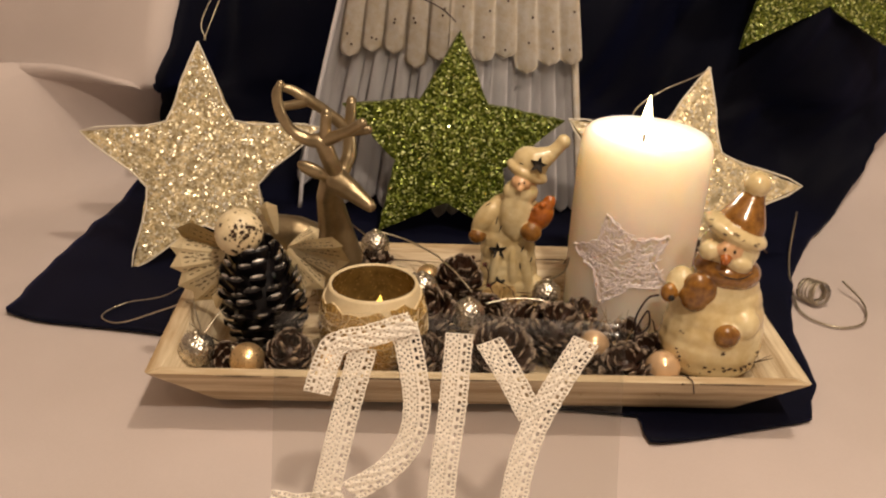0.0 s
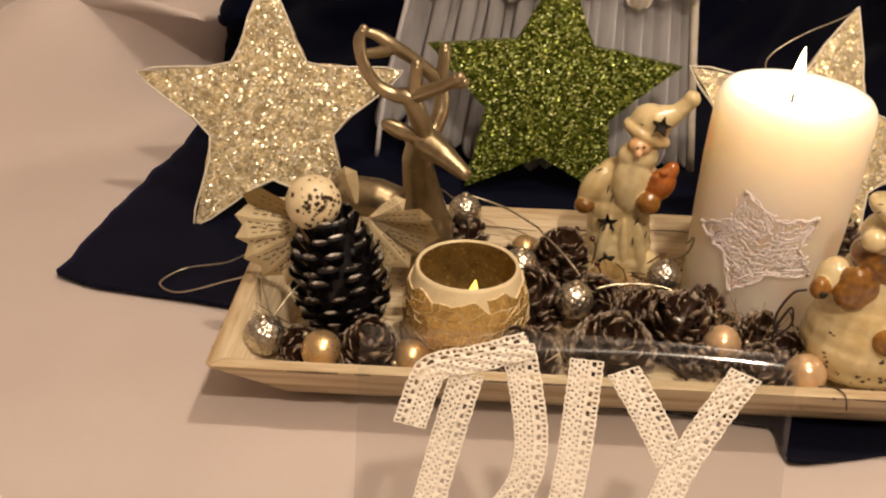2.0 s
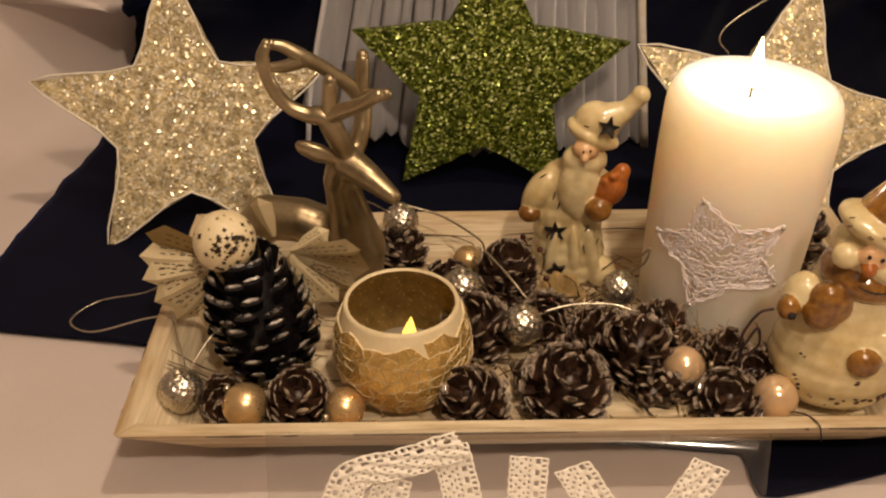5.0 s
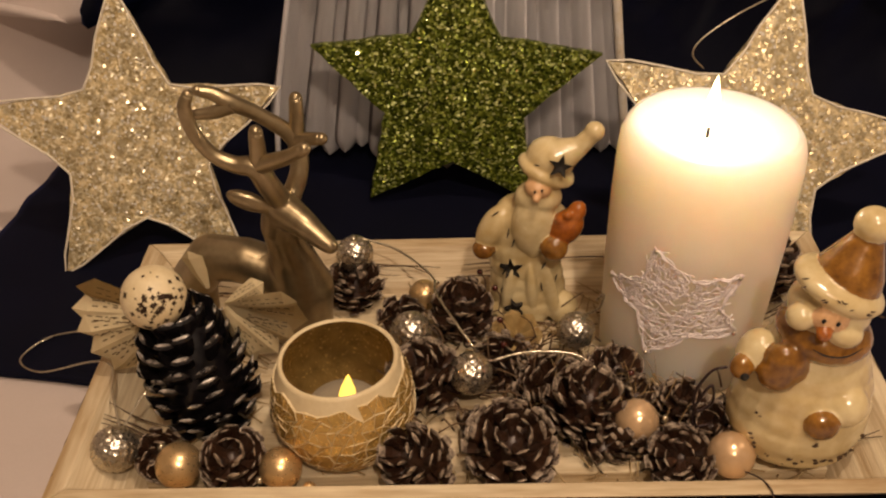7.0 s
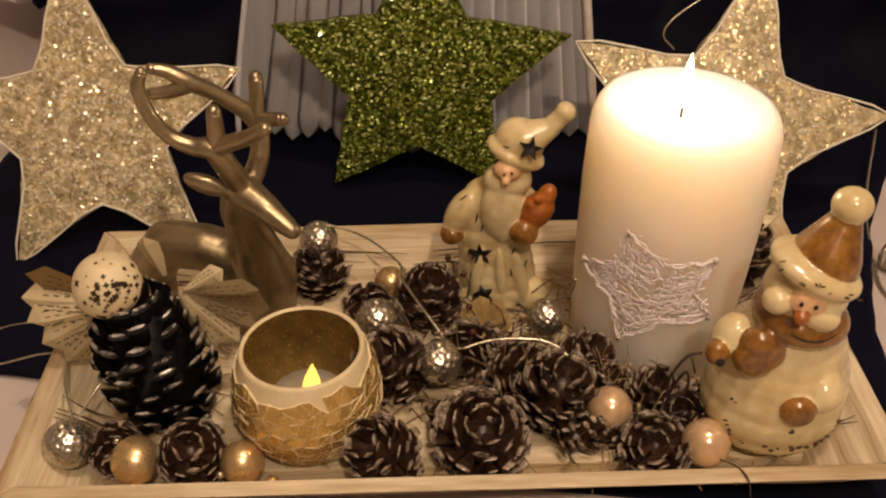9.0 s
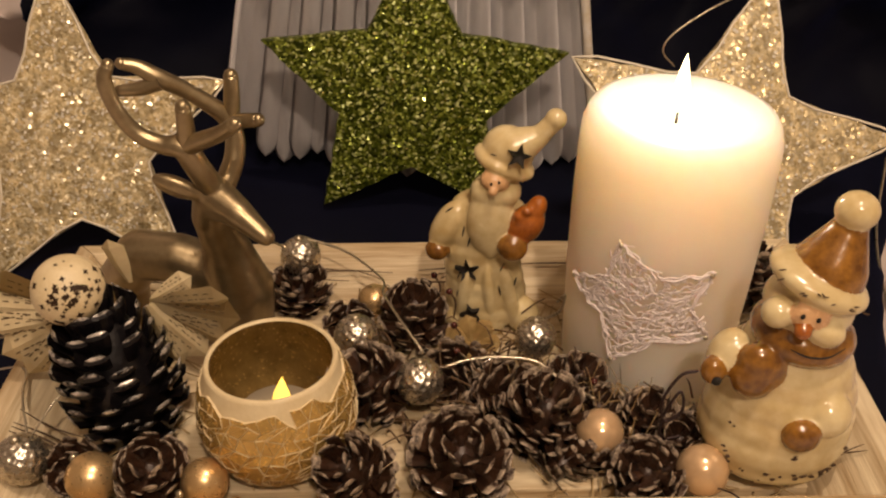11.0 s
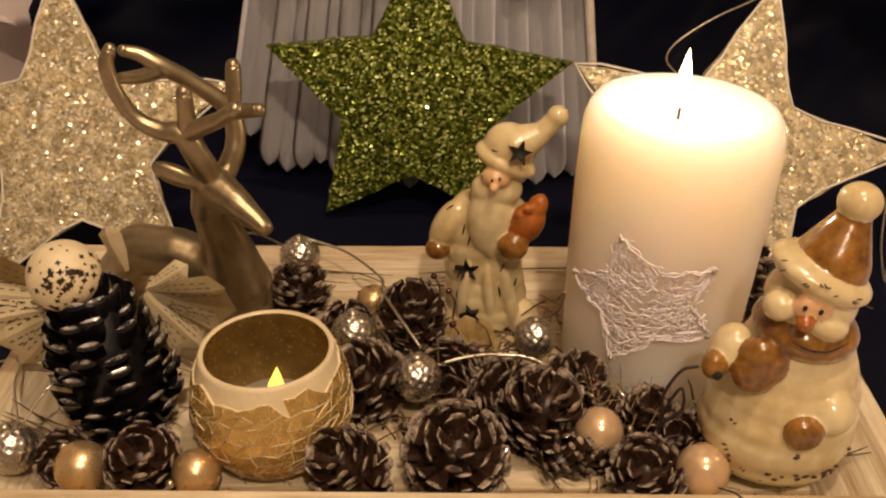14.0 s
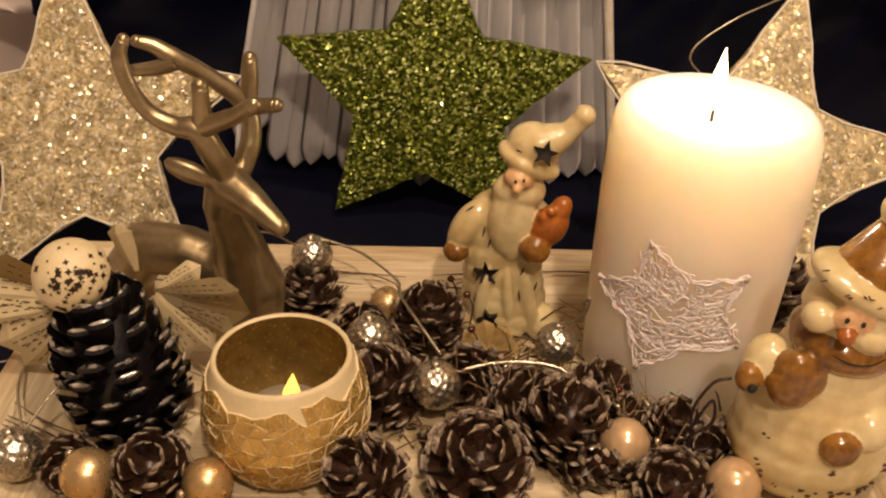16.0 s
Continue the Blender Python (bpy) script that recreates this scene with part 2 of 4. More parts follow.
def lathe(profile, seg=48, bm=None, mi=0):
    bm = bm or bmesh.new()
    rings = []
    for r, z in profile:
        if r < 1e-6:
            rings.append([bm.verts.new((0, 0, z))])
        else:
            rings.append([bm.verts.new((r * math.cos(2 * math.pi * i / seg), r * math.sin(2 * math.pi * i / seg), z)) for i in range(seg)])
    for a, b in zip(rings, rings[1:]):
        for i in range(seg):
            j = (i + 1) % seg
            if len(a) == 1 and len(b) == 1:
                continue
            if len(a) == 1:
                f = bm.faces.new((a[0], b[i], b[j]))
            elif len(b) == 1:
                f = bm.faces.new((a[i], a[j], b[0]))
            else:
                f = bm.faces.new((a[i], a[j], b[j], b[i]))
            f.material_index = mi
    return bm


def curve(points, steps=6):
    """Catmull-Rom points through the given ones."""
    p = [Vector(q) for q in points]
    p = [2 * p[0] - p[1]] + p + [2 * p[-1] - p[-2]]
    out = []
    for i in range(1, len(p) - 2):
        for k in range(steps):
            t = k / steps
            a, b, c, d = p[i - 1], p[i], p[i + 1], p[i + 2]
            out.append(0.5 * (2 * b + (c - a) * t + (2 * a - 5 * b + 4 * c - d) * t * t + (3 * b - a - 3 * c + d) * t ** 3))
    return out + [p[-2]]


def tube(points, radii, seg=8, bm=None, mi=0, steps=6, flat=1.0):
    bm = bm or bmesh.new()
    pts = curve(points, steps)
    n = len(pts)
    rad = [float(np.interp(i / (n - 1) * (len(radii) - 1), range(len(radii)), radii)) for i in range(n)] if not isinstance(radii, float) else [radii] * n
    side = Vector((0.3, 0.9, 0.2)).normalized()
    rings = []
    for i, p in enumerate(pts):
        d = (pts[min(i + 1, n - 1)] - pts[max(i - 1, 0)])
        d = d.normalized() if d.length > 1e-9 else Vector((0, 0, 1))
        side = (side - d * side.dot(d))
        side = side.normalized() if side.length > 1e-6 else d.orthogonal().normalized()
        up = d.cross(side)
        rings.append([bm.verts.new(p + rad[i] * (math.cos(2 * math.pi * k / seg) * side + flat * math.sin(2 * math.pi * k / seg) * up)) for k in range(seg)])
    for a, b in zip(rings, rings[1:]):
        for k in range(seg):
            bm.faces.new((a[k], a[(k + 1) % seg], b[(k + 1) % seg], b[k])).material_index = mi
    for ring in (rings[0], rings[-1]):
        bm.faces.new(ring).material_index = mi
    return bm


def blob(bm, xyz, radii, turn=(0, 0, 0), mi=0, seg=20):
    m = pose(*xyz, *turn) @ Matrix.Diagonal((*radii, 1))
    made = bmesh.ops.create_uvsphere(bm, u_segments=seg, v_segments=seg * 2 // 3, radius=1, matrix=m)
    for v in made["verts"]:
        for f in v.link_faces:
            f.material_index = mi
    return bm


def box(bm, lo, hi, mi=0):
    x0, y0, z0 = lo
    x1, y1, z1 = hi
    v = [bm.verts.new(c) for c in ((x0, y0, z0), (x1, y0, z0), (x1, y1, z0), (x0, y1, z0), (x0, y0, z1), (x1, y0, z1), (x1, y1, z1), (x0, y1, z1))]
    for f in ((0, 3, 2, 1), (4, 5, 6, 7), (0, 1, 5, 4), (1, 2, 6, 5), (2, 3, 7, 6), (3, 0, 4, 7)):
        bm.faces.new([v[i] for i in f]).material_index = mi
    return bm


def hexa(corners, bm=None):
    """A block from eight corners, four below and four above."""
    bm = bm or bmesh.new()
    v = [bm.verts.new(c) for c in corners]
    for f in ((0, 3, 2, 1), (4, 5, 6, 7), (0, 1, 5, 4), (1, 2, 6, 5), (2, 3, 7, 6), (3, 0, 4, 7)):
        bm.faces.new([v[i] for i in f])
    return bm


def soften(bm, width, seg=2):
    bmesh.ops.bevel(bm, geom=list(bm.edges), offset=width, segments=seg, affect="EDGES", profile=0.6)
    return bm


def sculpt(name, blobs, voxel, materials, extra=None, melt=24):
    """Ellipsoids melted into one glazed body; each face takes the glaze of the ellipsoid that it lies on."""
    bm = bmesh.new()
    for mi, xyz, radii, turn in blobs:
        blob(bm, xyz, radii, turn)
    tmp = new("tmp", finish(bm, "tmp"))
    rem = tmp.modifiers.new("melt", "REMESH")
    rem.mode, rem.voxel_size, rem.use_smooth_shade = "VOXEL", voxel, True
    sm = tmp.modifiers.new("smooth", "SMOOTH")
    sm.factor, sm.iterations = 0.5, melt
    bpy.context.view_layer.update()
    me = bpy.data.meshes.new_from_object(tmp.evaluated_get(bpy.context.evaluated_depsgraph_get()))
    bpy.data.objects.remove(tmp)
    me.materials.clear()
    for m in materials:
        me.materials.append(m)
    centers = np.empty(len(me.polygons) * 3)
    me.polygons.foreach_get("center", centers)
    centers = centers.reshape(-1, 3)
    best, which = np.full(len(centers), 1e9), np.zeros(len(centers), dtype=np.int32)
    for mi, xyz, radii, turn in blobs:
        inv = np.array((pose(*xyz, *turn)).inverted())
        q = centers @ inv[:3, :3].T + inv[:3, 3]
        d = (np.linalg.norm(q / np.array(radii), axis=1) - 1) * min(radii)
        hit = d < best - 0.0002
        best[hit], which[hit] = d[hit], mi
    me.polygons.foreach_set("material_index", which)
    if extra:
        bm = bmesh.new()
        bm.from_mesh(me)
        extra(bm)
        bm.to_mesh(me)
        bm.free()
    me.shade_smooth()
    me.name = name
    return me


def chain(mi, a, b, r0, r1, n=5):
    a, b = Vector(a), Vector(b)
    return [(mi, tuple(a.lerp(b, i / (n - 1))), (r0 + (r1 - r0) * i / (n - 1),) * 3, (0, 0, 0)) for i in range(n)]


def star_outline(R, ratio, turn=0):
    out = []
    for i in range(10):
        r = R if i % 2 == 0 else R * ratio
        a = math.pi / 2 + i * math.pi / 5 + radians(turn)
        out.append((r * math.cos(a), r * math.sin(a)))
    return out


# ---- room and table ----
def slab(name, lo, hi, material, label, category):
    return solo(name, box(bmesh.new(), lo, hi), material, label, category, kind="structure", smooth=False)


slab("room_floor", (-2.2, -2.4, -0.80), (2.4, 2.2, -0.75), RAW, "plain dark wooden room floor", "floor")
slab("ceiling", (-2.2, -2.4, 1.75), (2.4, 2.2, 1.80), PLASTER, "plain pale ceiling", "ceiling")
slab("wall_north", (-2.2, 2.2, -0.75), (2.4, 2.3, 1.75), PLASTER, "plain pale wall", "wall")
slab("wall_south", (-2.2, -2.5, -0.75), (2.4, -2.4, 1.75), PLASTER, "plain pale wall", "wall")
slab("wall_west", (-2.3, -2.4, -0.75), (-2.2, 2.2, 1.75), PLASTER, "plain pale wall", "wall")
slab("wall_east", (2.4, -2.4, -0.75), (2.5, 2.2, 1.75), PLASTER, "plain pale wall", "wall")

table = thing("table", "plain wooden table under a pale cloth", "table", pose(0.07, 0.45, -0.75))
part("tabletop", box(bmesh.new(), (-1.0, -0.7, 0.71), (1.0, 0.75, 0.742)), RAW, table, smooth=False)
for sx in (-0.92, 0.92):
    for sy in (-0.62, 0.67):
        part("leg", box(bmesh.new(), (sx - 0.03, sy - 0.03, 0), (sx + 0.03, sy + 0.03, 0.71)), RAW, table, smooth=False)

lampthing = thing("ceiling_lamp", "metal ceiling lamp with two bare bulbs", "lamp", pose(0.30, -0.01, 1.75))
part("canopy", lathe([(0, 0), (0.07, 0), (0.065, -0.02), (0.02, -0.035), (0, -0.035)], 32), BRASS, lampthing)
for bx, by, bz in BULBS:
    dx, dy = bx - 0.30, by + 0.01
    part("arm", tube([(0, 0, -0.03), (dx * 0.4, dy * 0.4, -0.2), (dx, dy, -0.34), (dx, dy, -0.45)], 0.006, 8), BRASS, lampthing)
    part("socket", lathe([(0, -0.44), (0.02, -0.44), (0.022, -0.475), (0, -0.475)], 16), BRASS, lampthing, at=Matrix.Translation((dx, dy, 0)))

BEND, RISE = 0.87, 0.11


def backdrop(x, s, off=0.0):
    """The cloth's run: flat on the table up to BEND, then round a bend and up."""
    if s < BEND:
        p, n = Vector((x, s, 0)), Vector((0, 0, 1))
    elif s < BEND + RISE * math.pi / 2:
        a = (s - BEND) / RISE
        p, n = Vector((x, BEND + RISE * math.sin(a), RISE - RISE * math.cos(a))), Vector((0, -math.sin(a), math.cos(a)))
    else:
        p, n = Vector((x, BEND + RISE, RISE + s - BEND - RISE * math.pi / 2)), Vector((0, -1, 0))
    return p + n * off


def sheet_relief(x, s):
    """Low wrinkles on the table, deep hanging folds at the back."""
    low = 0.0016 * noise.noise((x * 9, s * 9, 0.3)) + 0.0008 * noise.noise((x * 30, s * 22, 4))
    near_tray = max(0.0, min(1.0, max(abs(x - 0.07) - 0.26, abs(s - 0.56) - 0.16) / 0.06))
    up = max(0.0, min(1.0, (s - 0.80) / 0.18))
    fold = 0.030 * math.sin(x * 15 + 3.0 * (s - 0.9) + 2.2 * noise.noise((x * 3, s * 2, 7)))
    d = (s - 1.045 - 1.25 * (x + 0.235)) / 1.6
    swag = 0.125 * math.exp(-((d / 0.11) if d > 0 else (d / 0.034)) ** 2) * max(0.0, min(1.0, (-0.17 - x) / 0.06))
    d = (s - 1.28 - 0.5 * (x + 0.35)) / 1.12
    swag += 0.03 * math.exp(-((d / 0.10) if d > 0 else (d / 0.05)) ** 2) * max(0.0, min(1.0, (-0.14 - x) / 0.08))
    calm = max(0.0, min(1.0, (x + 0.16) / 0.1))
    return low * near_tray + up * fold * (0.35 + 0.65 * calm) + swag * max(0.0, min(1.0, (s - 0.74) / 0.12))


bm = bmesh.new()
NX, rows = 150, list(np.linspace(-0.25, 0.75, 40)) + list(np.linspace(0.765, 1.75, 70))
grid = [[bm.verts.new(backdrop(x, s, sheet_relief(x, s))) for x in np.linspace(-0.93, 1.07, NX)] for s in rows]
for a, b in zip(grid, grid[1:]):
    for i in range(NX - 1):
        bm.faces.new((a[i], a[i + 1], b[i + 1], b[i]))
sheet = solo("backdrop_cloth", bm, LINEN, "pale beige cloth over the table, swept up behind", "cloth", kind="structure")
sheet.modifiers.new("thick", "SOLIDIFY").thickness = 0.0016

# navy cloth, laid over the pale one
LEFT = [(0.455, 0.184), (0.485, 0.179), (0.492, 0.10), (0.50, 0.06), (0.555, -0.08), (0.568, -0.17), (0.578, -0.25), (0.592, -0.284), (0.66, -0.283), (0.76, -0.276), (0.87, -0.264), (0.96, -0.246), (1.03, -0.232), (1.10, -0.218), (1.25, -0.195), (1.75, -0.15)]
RIGHT = [(0.455, 0.190), (0.470, 0.240), (0.487, 0.296), (0.511, 0.301), (0.53, 0.312), (0.607, 0.318), (0.709, 0.347), (0.798, 0.392), (0.90, 0.465), (1.0, 0.505), (1.1, 0.55), (1.25, 0.63), (1.75, 0.80)]


def navy_relief(x, s):
    near_tray = max(0.0, min(1.0, max(abs(x - 0.07) - 0.18, abs(s - 0.565) - 0.085) / 0.05))
    up = max(0.0, min(1.0, (s - 0.84) / 0.14))
    w = 0.0014 + 0.003 * abs(noise.noise((x * 14, s * 14, 2))) * near_tray
    fold = 0.022 * math.sin((x * 0.85 - s * 0.5) * 27 + 2.4 * noise.noise((x * 4, s * 4, 1))) + 0.010 * noise.noise((x * 20 - s * 9, s * 6, 9)) + 0.006 * noise.noise((x * 45 - s * 25, s * 14, 3))
    return w + up * (0.034 + fold) + max(0, sheet_relief(x, s))


bm = bmesh.new()
NX, rows = 110, list(np.linspace(0.455, 0.62, 40)) + list(np.linspace(0.63, 1.75, 100))
grid = []
for s in rows:
    x0 = np.interp(s, [q[0] for q in LEFT], [q[1] for q in LEFT]) + 0.004 * noise.noise((s * 40, 0, 0))
    x1 = np.interp(s, [q[0] for q in RIGHT], [q[1] for q in RIGHT]) + 0.004 * noise.noise((s * 40, 5, 0))
    grid.append([bm.verts.new(backdrop(x, s, 0.0035 + navy_relief(x, s))) for x in np.linspace(x0, x1, NX)])
for a, b in zip(grid, grid[1:]):
    for i in range(NX - 1):
        bm.faces.new((a[i], a[i + 1], b[i + 1], b[i]))
navy = solo("navy_cloth", bm, VELVET, "crumpled dark navy velvet cloth draped under the tray", "cloth")
sol = navy.modifiers.new("thick", "SOLIDIFY")
sol.thickness, sol.offset = 0.0022, 0

# ---- tray ----
TX, TY, TYAW = 0.070, 0.559, 2.5
W, D, WB, DB, Z0, Z1, FLOOR = 0.206, 0.103, 0.170, 0.073, 0.008, 0.045, 0.026
tray = thing("tray", "whitewashed shallow wooden tray with sloping worn sides", "tray", pose(TX, TY, 0, 0, 0, TYAW))
part("base_board", soften(box(bmesh.new(), (-WB + 0.001, -DB + 0.001, Z0 - 0.001), (WB - 0.001, DB - 0.001, FLOOR)), 0.001), WOOD, tray, smooth=False)
T, E = 0.0085, 0.0006
for sgn in (-1, 1):
    part("side_board", soften(hexa([(-WB, sgn * DB, Z0), (WB, sgn * DB, Z0), (WB - T, sgn * (DB - T), Z0), (-WB + T, sgn * (DB - T), Z0),
                                    (-W, sgn * D, Z1), (W, sgn * D, Z1), (W - T, sgn * (D - T), Z1), (-W + T, sgn * (D - T), Z1)]), 0.0009), WOOD, tray, smooth=False)
    part("end_board", soften(hexa([(sgn * (WB + E), -DB, Z0), (sgn * (WB + E), DB, Z0), (sgn * (WB - T), DB - T, Z0), (sgn * (WB - T), -DB + T, Z0),
                                   (sgn * (W + E), -D, Z1 + E), (sgn * (W + E), D, Z1 + E), (sgn * (W - T), D - T - E, Z1 + E), (sgn * (W - T), -D + T + E, Z1 + E)]), 0.0009), WOODSIDE, tray, smooth=False)
# worn dark lines along the edges
rnd = random.Random(4)
for a, b in (((-W, -D, Z1), (-W, D, Z1)), ((-W, -D, Z1 - 0.0005), (W, -D, Z1 - 0.0005)), ((W, -D, Z1), (W, D, Z1)), ((-WB, -DB, Z0 + 0.001), (WB, -DB, Z0 + 0.001))):
    a, b = Vector(a), Vector(b)
    cuts = sorted(rnd.random() for _ in range(10))
    for u, v in zip(cuts[::2], cuts[1::2]):
        part("worn_edge", tube([a.lerp(b, u), a.lerp(b, (u + v) / 2), a.lerp(b, v)], [0.0003, 0.0007, 0.0003], 5), RAW, tray)

# cracks in the boards
for k in range(46):
    if k < 16:
        x, a = rnd.uniform(-W + 0.03, W - 0.03), rnd.uniform(0.15, 0.8)
        p = [Vector((x + d * rnd.uniform(0.010, 0.03), DB - T + (D - DB) * (a + e) - 0.0004, FLOOR + (Z1 - FLOOR) * (a + e) * 0.98)) for d, e in ((-1, 0), (0, 0.03), (1, -0.02))]
    else:
        side, y0 = (1, -1)[k % 4 == 0], rnd.uniform(-DB + 0.004, DB - 0.02)
        p = [Vector((side * (WB - T + (W - WB) * u - 0.0006), y0 + u * rnd.uniform(0.0, 0.012), FLOOR + (Z1 - FLOOR) * u)) for u in (0.12, 0.5, 0.9)]
    part("crack", tube(p, [0.0002, 0.0006, 0.0002], 5), RAW, tray)

# ---- pillar candle ----
candle = thing("pillar_candle", "burning ivory pillar candle standing in the tray", "candle", pose(0.1787, 0.583, FLOOR, 0, 2.2, 0))
H = 0.143
part("wax_body", lathe([(0, 0), (0.040, 0), (0.0418, 0.002), (0.0424, 0.01), (0.0445, 0.06), (0.0454, 0.10), (0.0452, H - 0.016), (0.0446, H - 0.009), (0.0430, H - 0.0040), (0.0408, H - 0.0010), (0.038, H - 0.0002), (0.028, H - 0.0045), (0.012, H - 0.007), (0, H - 0.0075)], 80), WAX, candle)
part("wick", tube([(-0.003, 0, H - 0.008), (-0.003, 0, H - 0.002), (-0.0025, 0.001, H + 0.003)], [0.0009, 0.0008, 0.0005], 6), CHAR, candle, "black charred wick")
flame = part("flame", lathe([(0, 0), (0.0022, 0.002), (0.0036, 0.006), (0.0038, 0.010), (0.0026, 0.017), (0.0010, 0.024), (0, 0.028)], 16), FLAME, candle, "bright yellow candle flame", at=pose(-0.003, 0, H - 0.002))
flame.visible_shadow = False

# yarn star on the candle
RC = 0.0447


def on_candle(u, v, off=0.0):
    """u: along the wax round the candle, v: height over the table."""
    a = u / RC
    return Vector((0.1787 + 0.0384 * (v - FLOOR) + (RC + off) * math.sin(a), 0.583 - (RC + off) * math.cos(a), v))


wire_star = thing("yarn_star", "white crinkled yarn star pinned to the candle", "star ornament")
rnd = random.Random(11)
TIPS = [Vector(p) for p in ((-0.0275, 0.1215), (0.0155, 0.1095), (0.0190, 0.0725), (-0.0245, 0.0560), (-0.0540, 0.0905))]
MID = sum(TIPS, Vector((0, 0))) / 5
pts2 = []
for i in range(5):
    pts2 += [TIPS[i], MID + (TIPS[i].lerp(TIPS[(i + 1) % 5], 0.5) - MID) * 0.68]
bm = bmesh.new()
for i in range(10):
    a, b = pts2[i], pts2[(i + 1) % 10]
    for k in range(3):
        q = [on_candle(*(a.lerp(b, t) + Vector((rnd.uniform(-1, 1), rnd.uniform(-1, 1))) * 0.0013), 0.0002 + 0.0014 * rnd.random()) for t in np.linspace(0, 1, 9)]
        tube(q, 0.00045, 5, bm, steps=2)
tagged(part("outline", bm, WHITEYARN, wire_star), kind="stuff")
bm = bmesh.new()
for k in range(330):
    i = rnd.randrange(10)
    a, b = pts2[i] - MID, pts2[(i + 1) % 10] - MID
    f, g = sorted((rnd.random(), rnd.random()))
    at = MID + a * f * 0.97 + b * (g - f) * 0.97
    along = Vector((1.0, 0.15)).lerp((a - b).normalized(), rnd.random() * 0.8) + Vector((rnd.uniform(-0.4, 0.4), rnd.uniform(-0.4, 0.4)))
    L, side = rnd.uniform(0.005, 0.013), Vector((-along.y, along.x)) * rnd.uniform(-0.0022, 0.0022)
    q = [at - along * L * 0.5, at + side - along * L * 0.2, at - side + along * L * 0.2, at + along * L * 0.5]
    tube([on_candle(*p, 0.0009 * rnd.random()) for p in q], rnd.uniform(0.0003, 0.0006), 4, bm, steps=2)
tagged(part("filling", bm, WHITEYARN, wire_star), kind="stuff")
for tip in TIPS:
    part("pin_head", blob(bmesh.new(), on_candle(*tip.lerp(MID, 0.04), 0.0014), (0.0012,) * 3, seg=10), WIRE, wire_star, "tiny silver pin head")


# ---- glitter stars ----
def glitter_star(name, R, ratio, material, label, at, cord=None, thick=0.006):
    ob = thing(name, label, "star ornament", at, "glitter stars")
    bm = bmesh.new()
    out = star_outline(R, ratio)
    fine_out = []
    rr = random.Random(name + label)
    for i in range(10):
        a, b = Vector(out[i]), Vector(out[(i + 1) % 10])
        for k in range(8):
            q = a.lerp(b, k / 8)
            fine_out.append(q + Vector((rr.uniform(-1, 1), rr.uniform(-1, 1))) * 0.0007)
    layers = [(-thick / 2, 0.985), (-thick / 4, 1.0), (thick / 4, 1.0), (thick / 2, 0.985)]
    rings = [[bm.verts.new((p.x * k, y, p.y * k)) for p in fine_out] for y, k in layers]
    n = len(fine_out)
    for a, b in zip(rings, rings[1:]):
        for i in range(n):
            bm.faces.new((a[i], a[(i + 1) % n], b[(i + 1) % n], b[i]))
    for ring, y in ((rings[0], -thick / 2 - 0.001), (rings[-1], thick / 2)):
        c = bm.verts.new((0, y, 0))
        for i in range(n):
            bm.faces.new((c, ring[i], ring[(i + 1) % n]))
    part("star_body", bm, material, ob, smooth=False)
    if cord:
        path = [(p.x * 1.0, -thick / 2, p.y * 1.0) for p in fine_out[::4]]
        part("edge_cord", tube(path + [path[0]], 0.0008, 6, steps=2), cord, ob)
    # loose flakes standing proud of the face
    bm = bmesh.new()
    count = 0
    while count < 520:
        x, z = rr.uniform(-R, R), rr.uniform(-R, R)
        a = (math.atan2(z, x) - math.pi / 2) % (2 * math.pi / 5)
        a = min(a, 2 * math.pi / 5 - a)
        ri, rad = R * ratio, math.hypot(x, z)
        lim = R * ri * math.sin(math.pi / 5) / (ri * math.sin(math.pi / 5 - a) + R * math.sin(a))
        if rad > lim * 0.96:
            continue
        count += 1
        m = pose(x, -thick / 2 - 0.0013, z, 90 + rr.gauss(0, 15), rr.gauss(0, 15), 0)
        s = rr.uniform(0.0004, 0.0012)
        bm.faces.new([bm.verts.new(m @ Vector((s * math.cos(t), s * math.sin(t), 0))) for t in (0, 1.05, 2.09, 3.14, 4.19, 5.24)])
    tagged(part("glitter_coat", bm, LIME if material is GREEN else SPARKLE, ob, smooth=False), kind="stuff")
    return ob


glitter_star("glitter_star", 0.1025, 0.495, GREEN, "olive green glitter star leaning on white strips", pose(0.0485, 0.765, 0.0925, -4.4, 2.4, 0.5), thick=0.008)
glitter_star("glitter_star", 0.1035, 0.463, GILT, "cream glitter star standing on navy cloth", pose(-0.1572, 0.708, 0.0845, -20, -2.2, 4), CORD)
glitter_star("glitter_star", 0.1095, 0.464, GILT, "tilted cream glitter star behind the candle", pose(0.2395, 0.7173, 0.0765, -25.6, 14, -1), CORD)
glitter_star("glitter_star", 0.130, 0.48, GREEN, "large green glitter star hanging on navy cloth", pose(0.398, 0.885, 0.268, 0, 0, 0), thick=0.008)


def thread(name, points, radius, material, label, category="thread"):
    return solo(name, tube(points, radius, 6, steps=8), material, label, category)


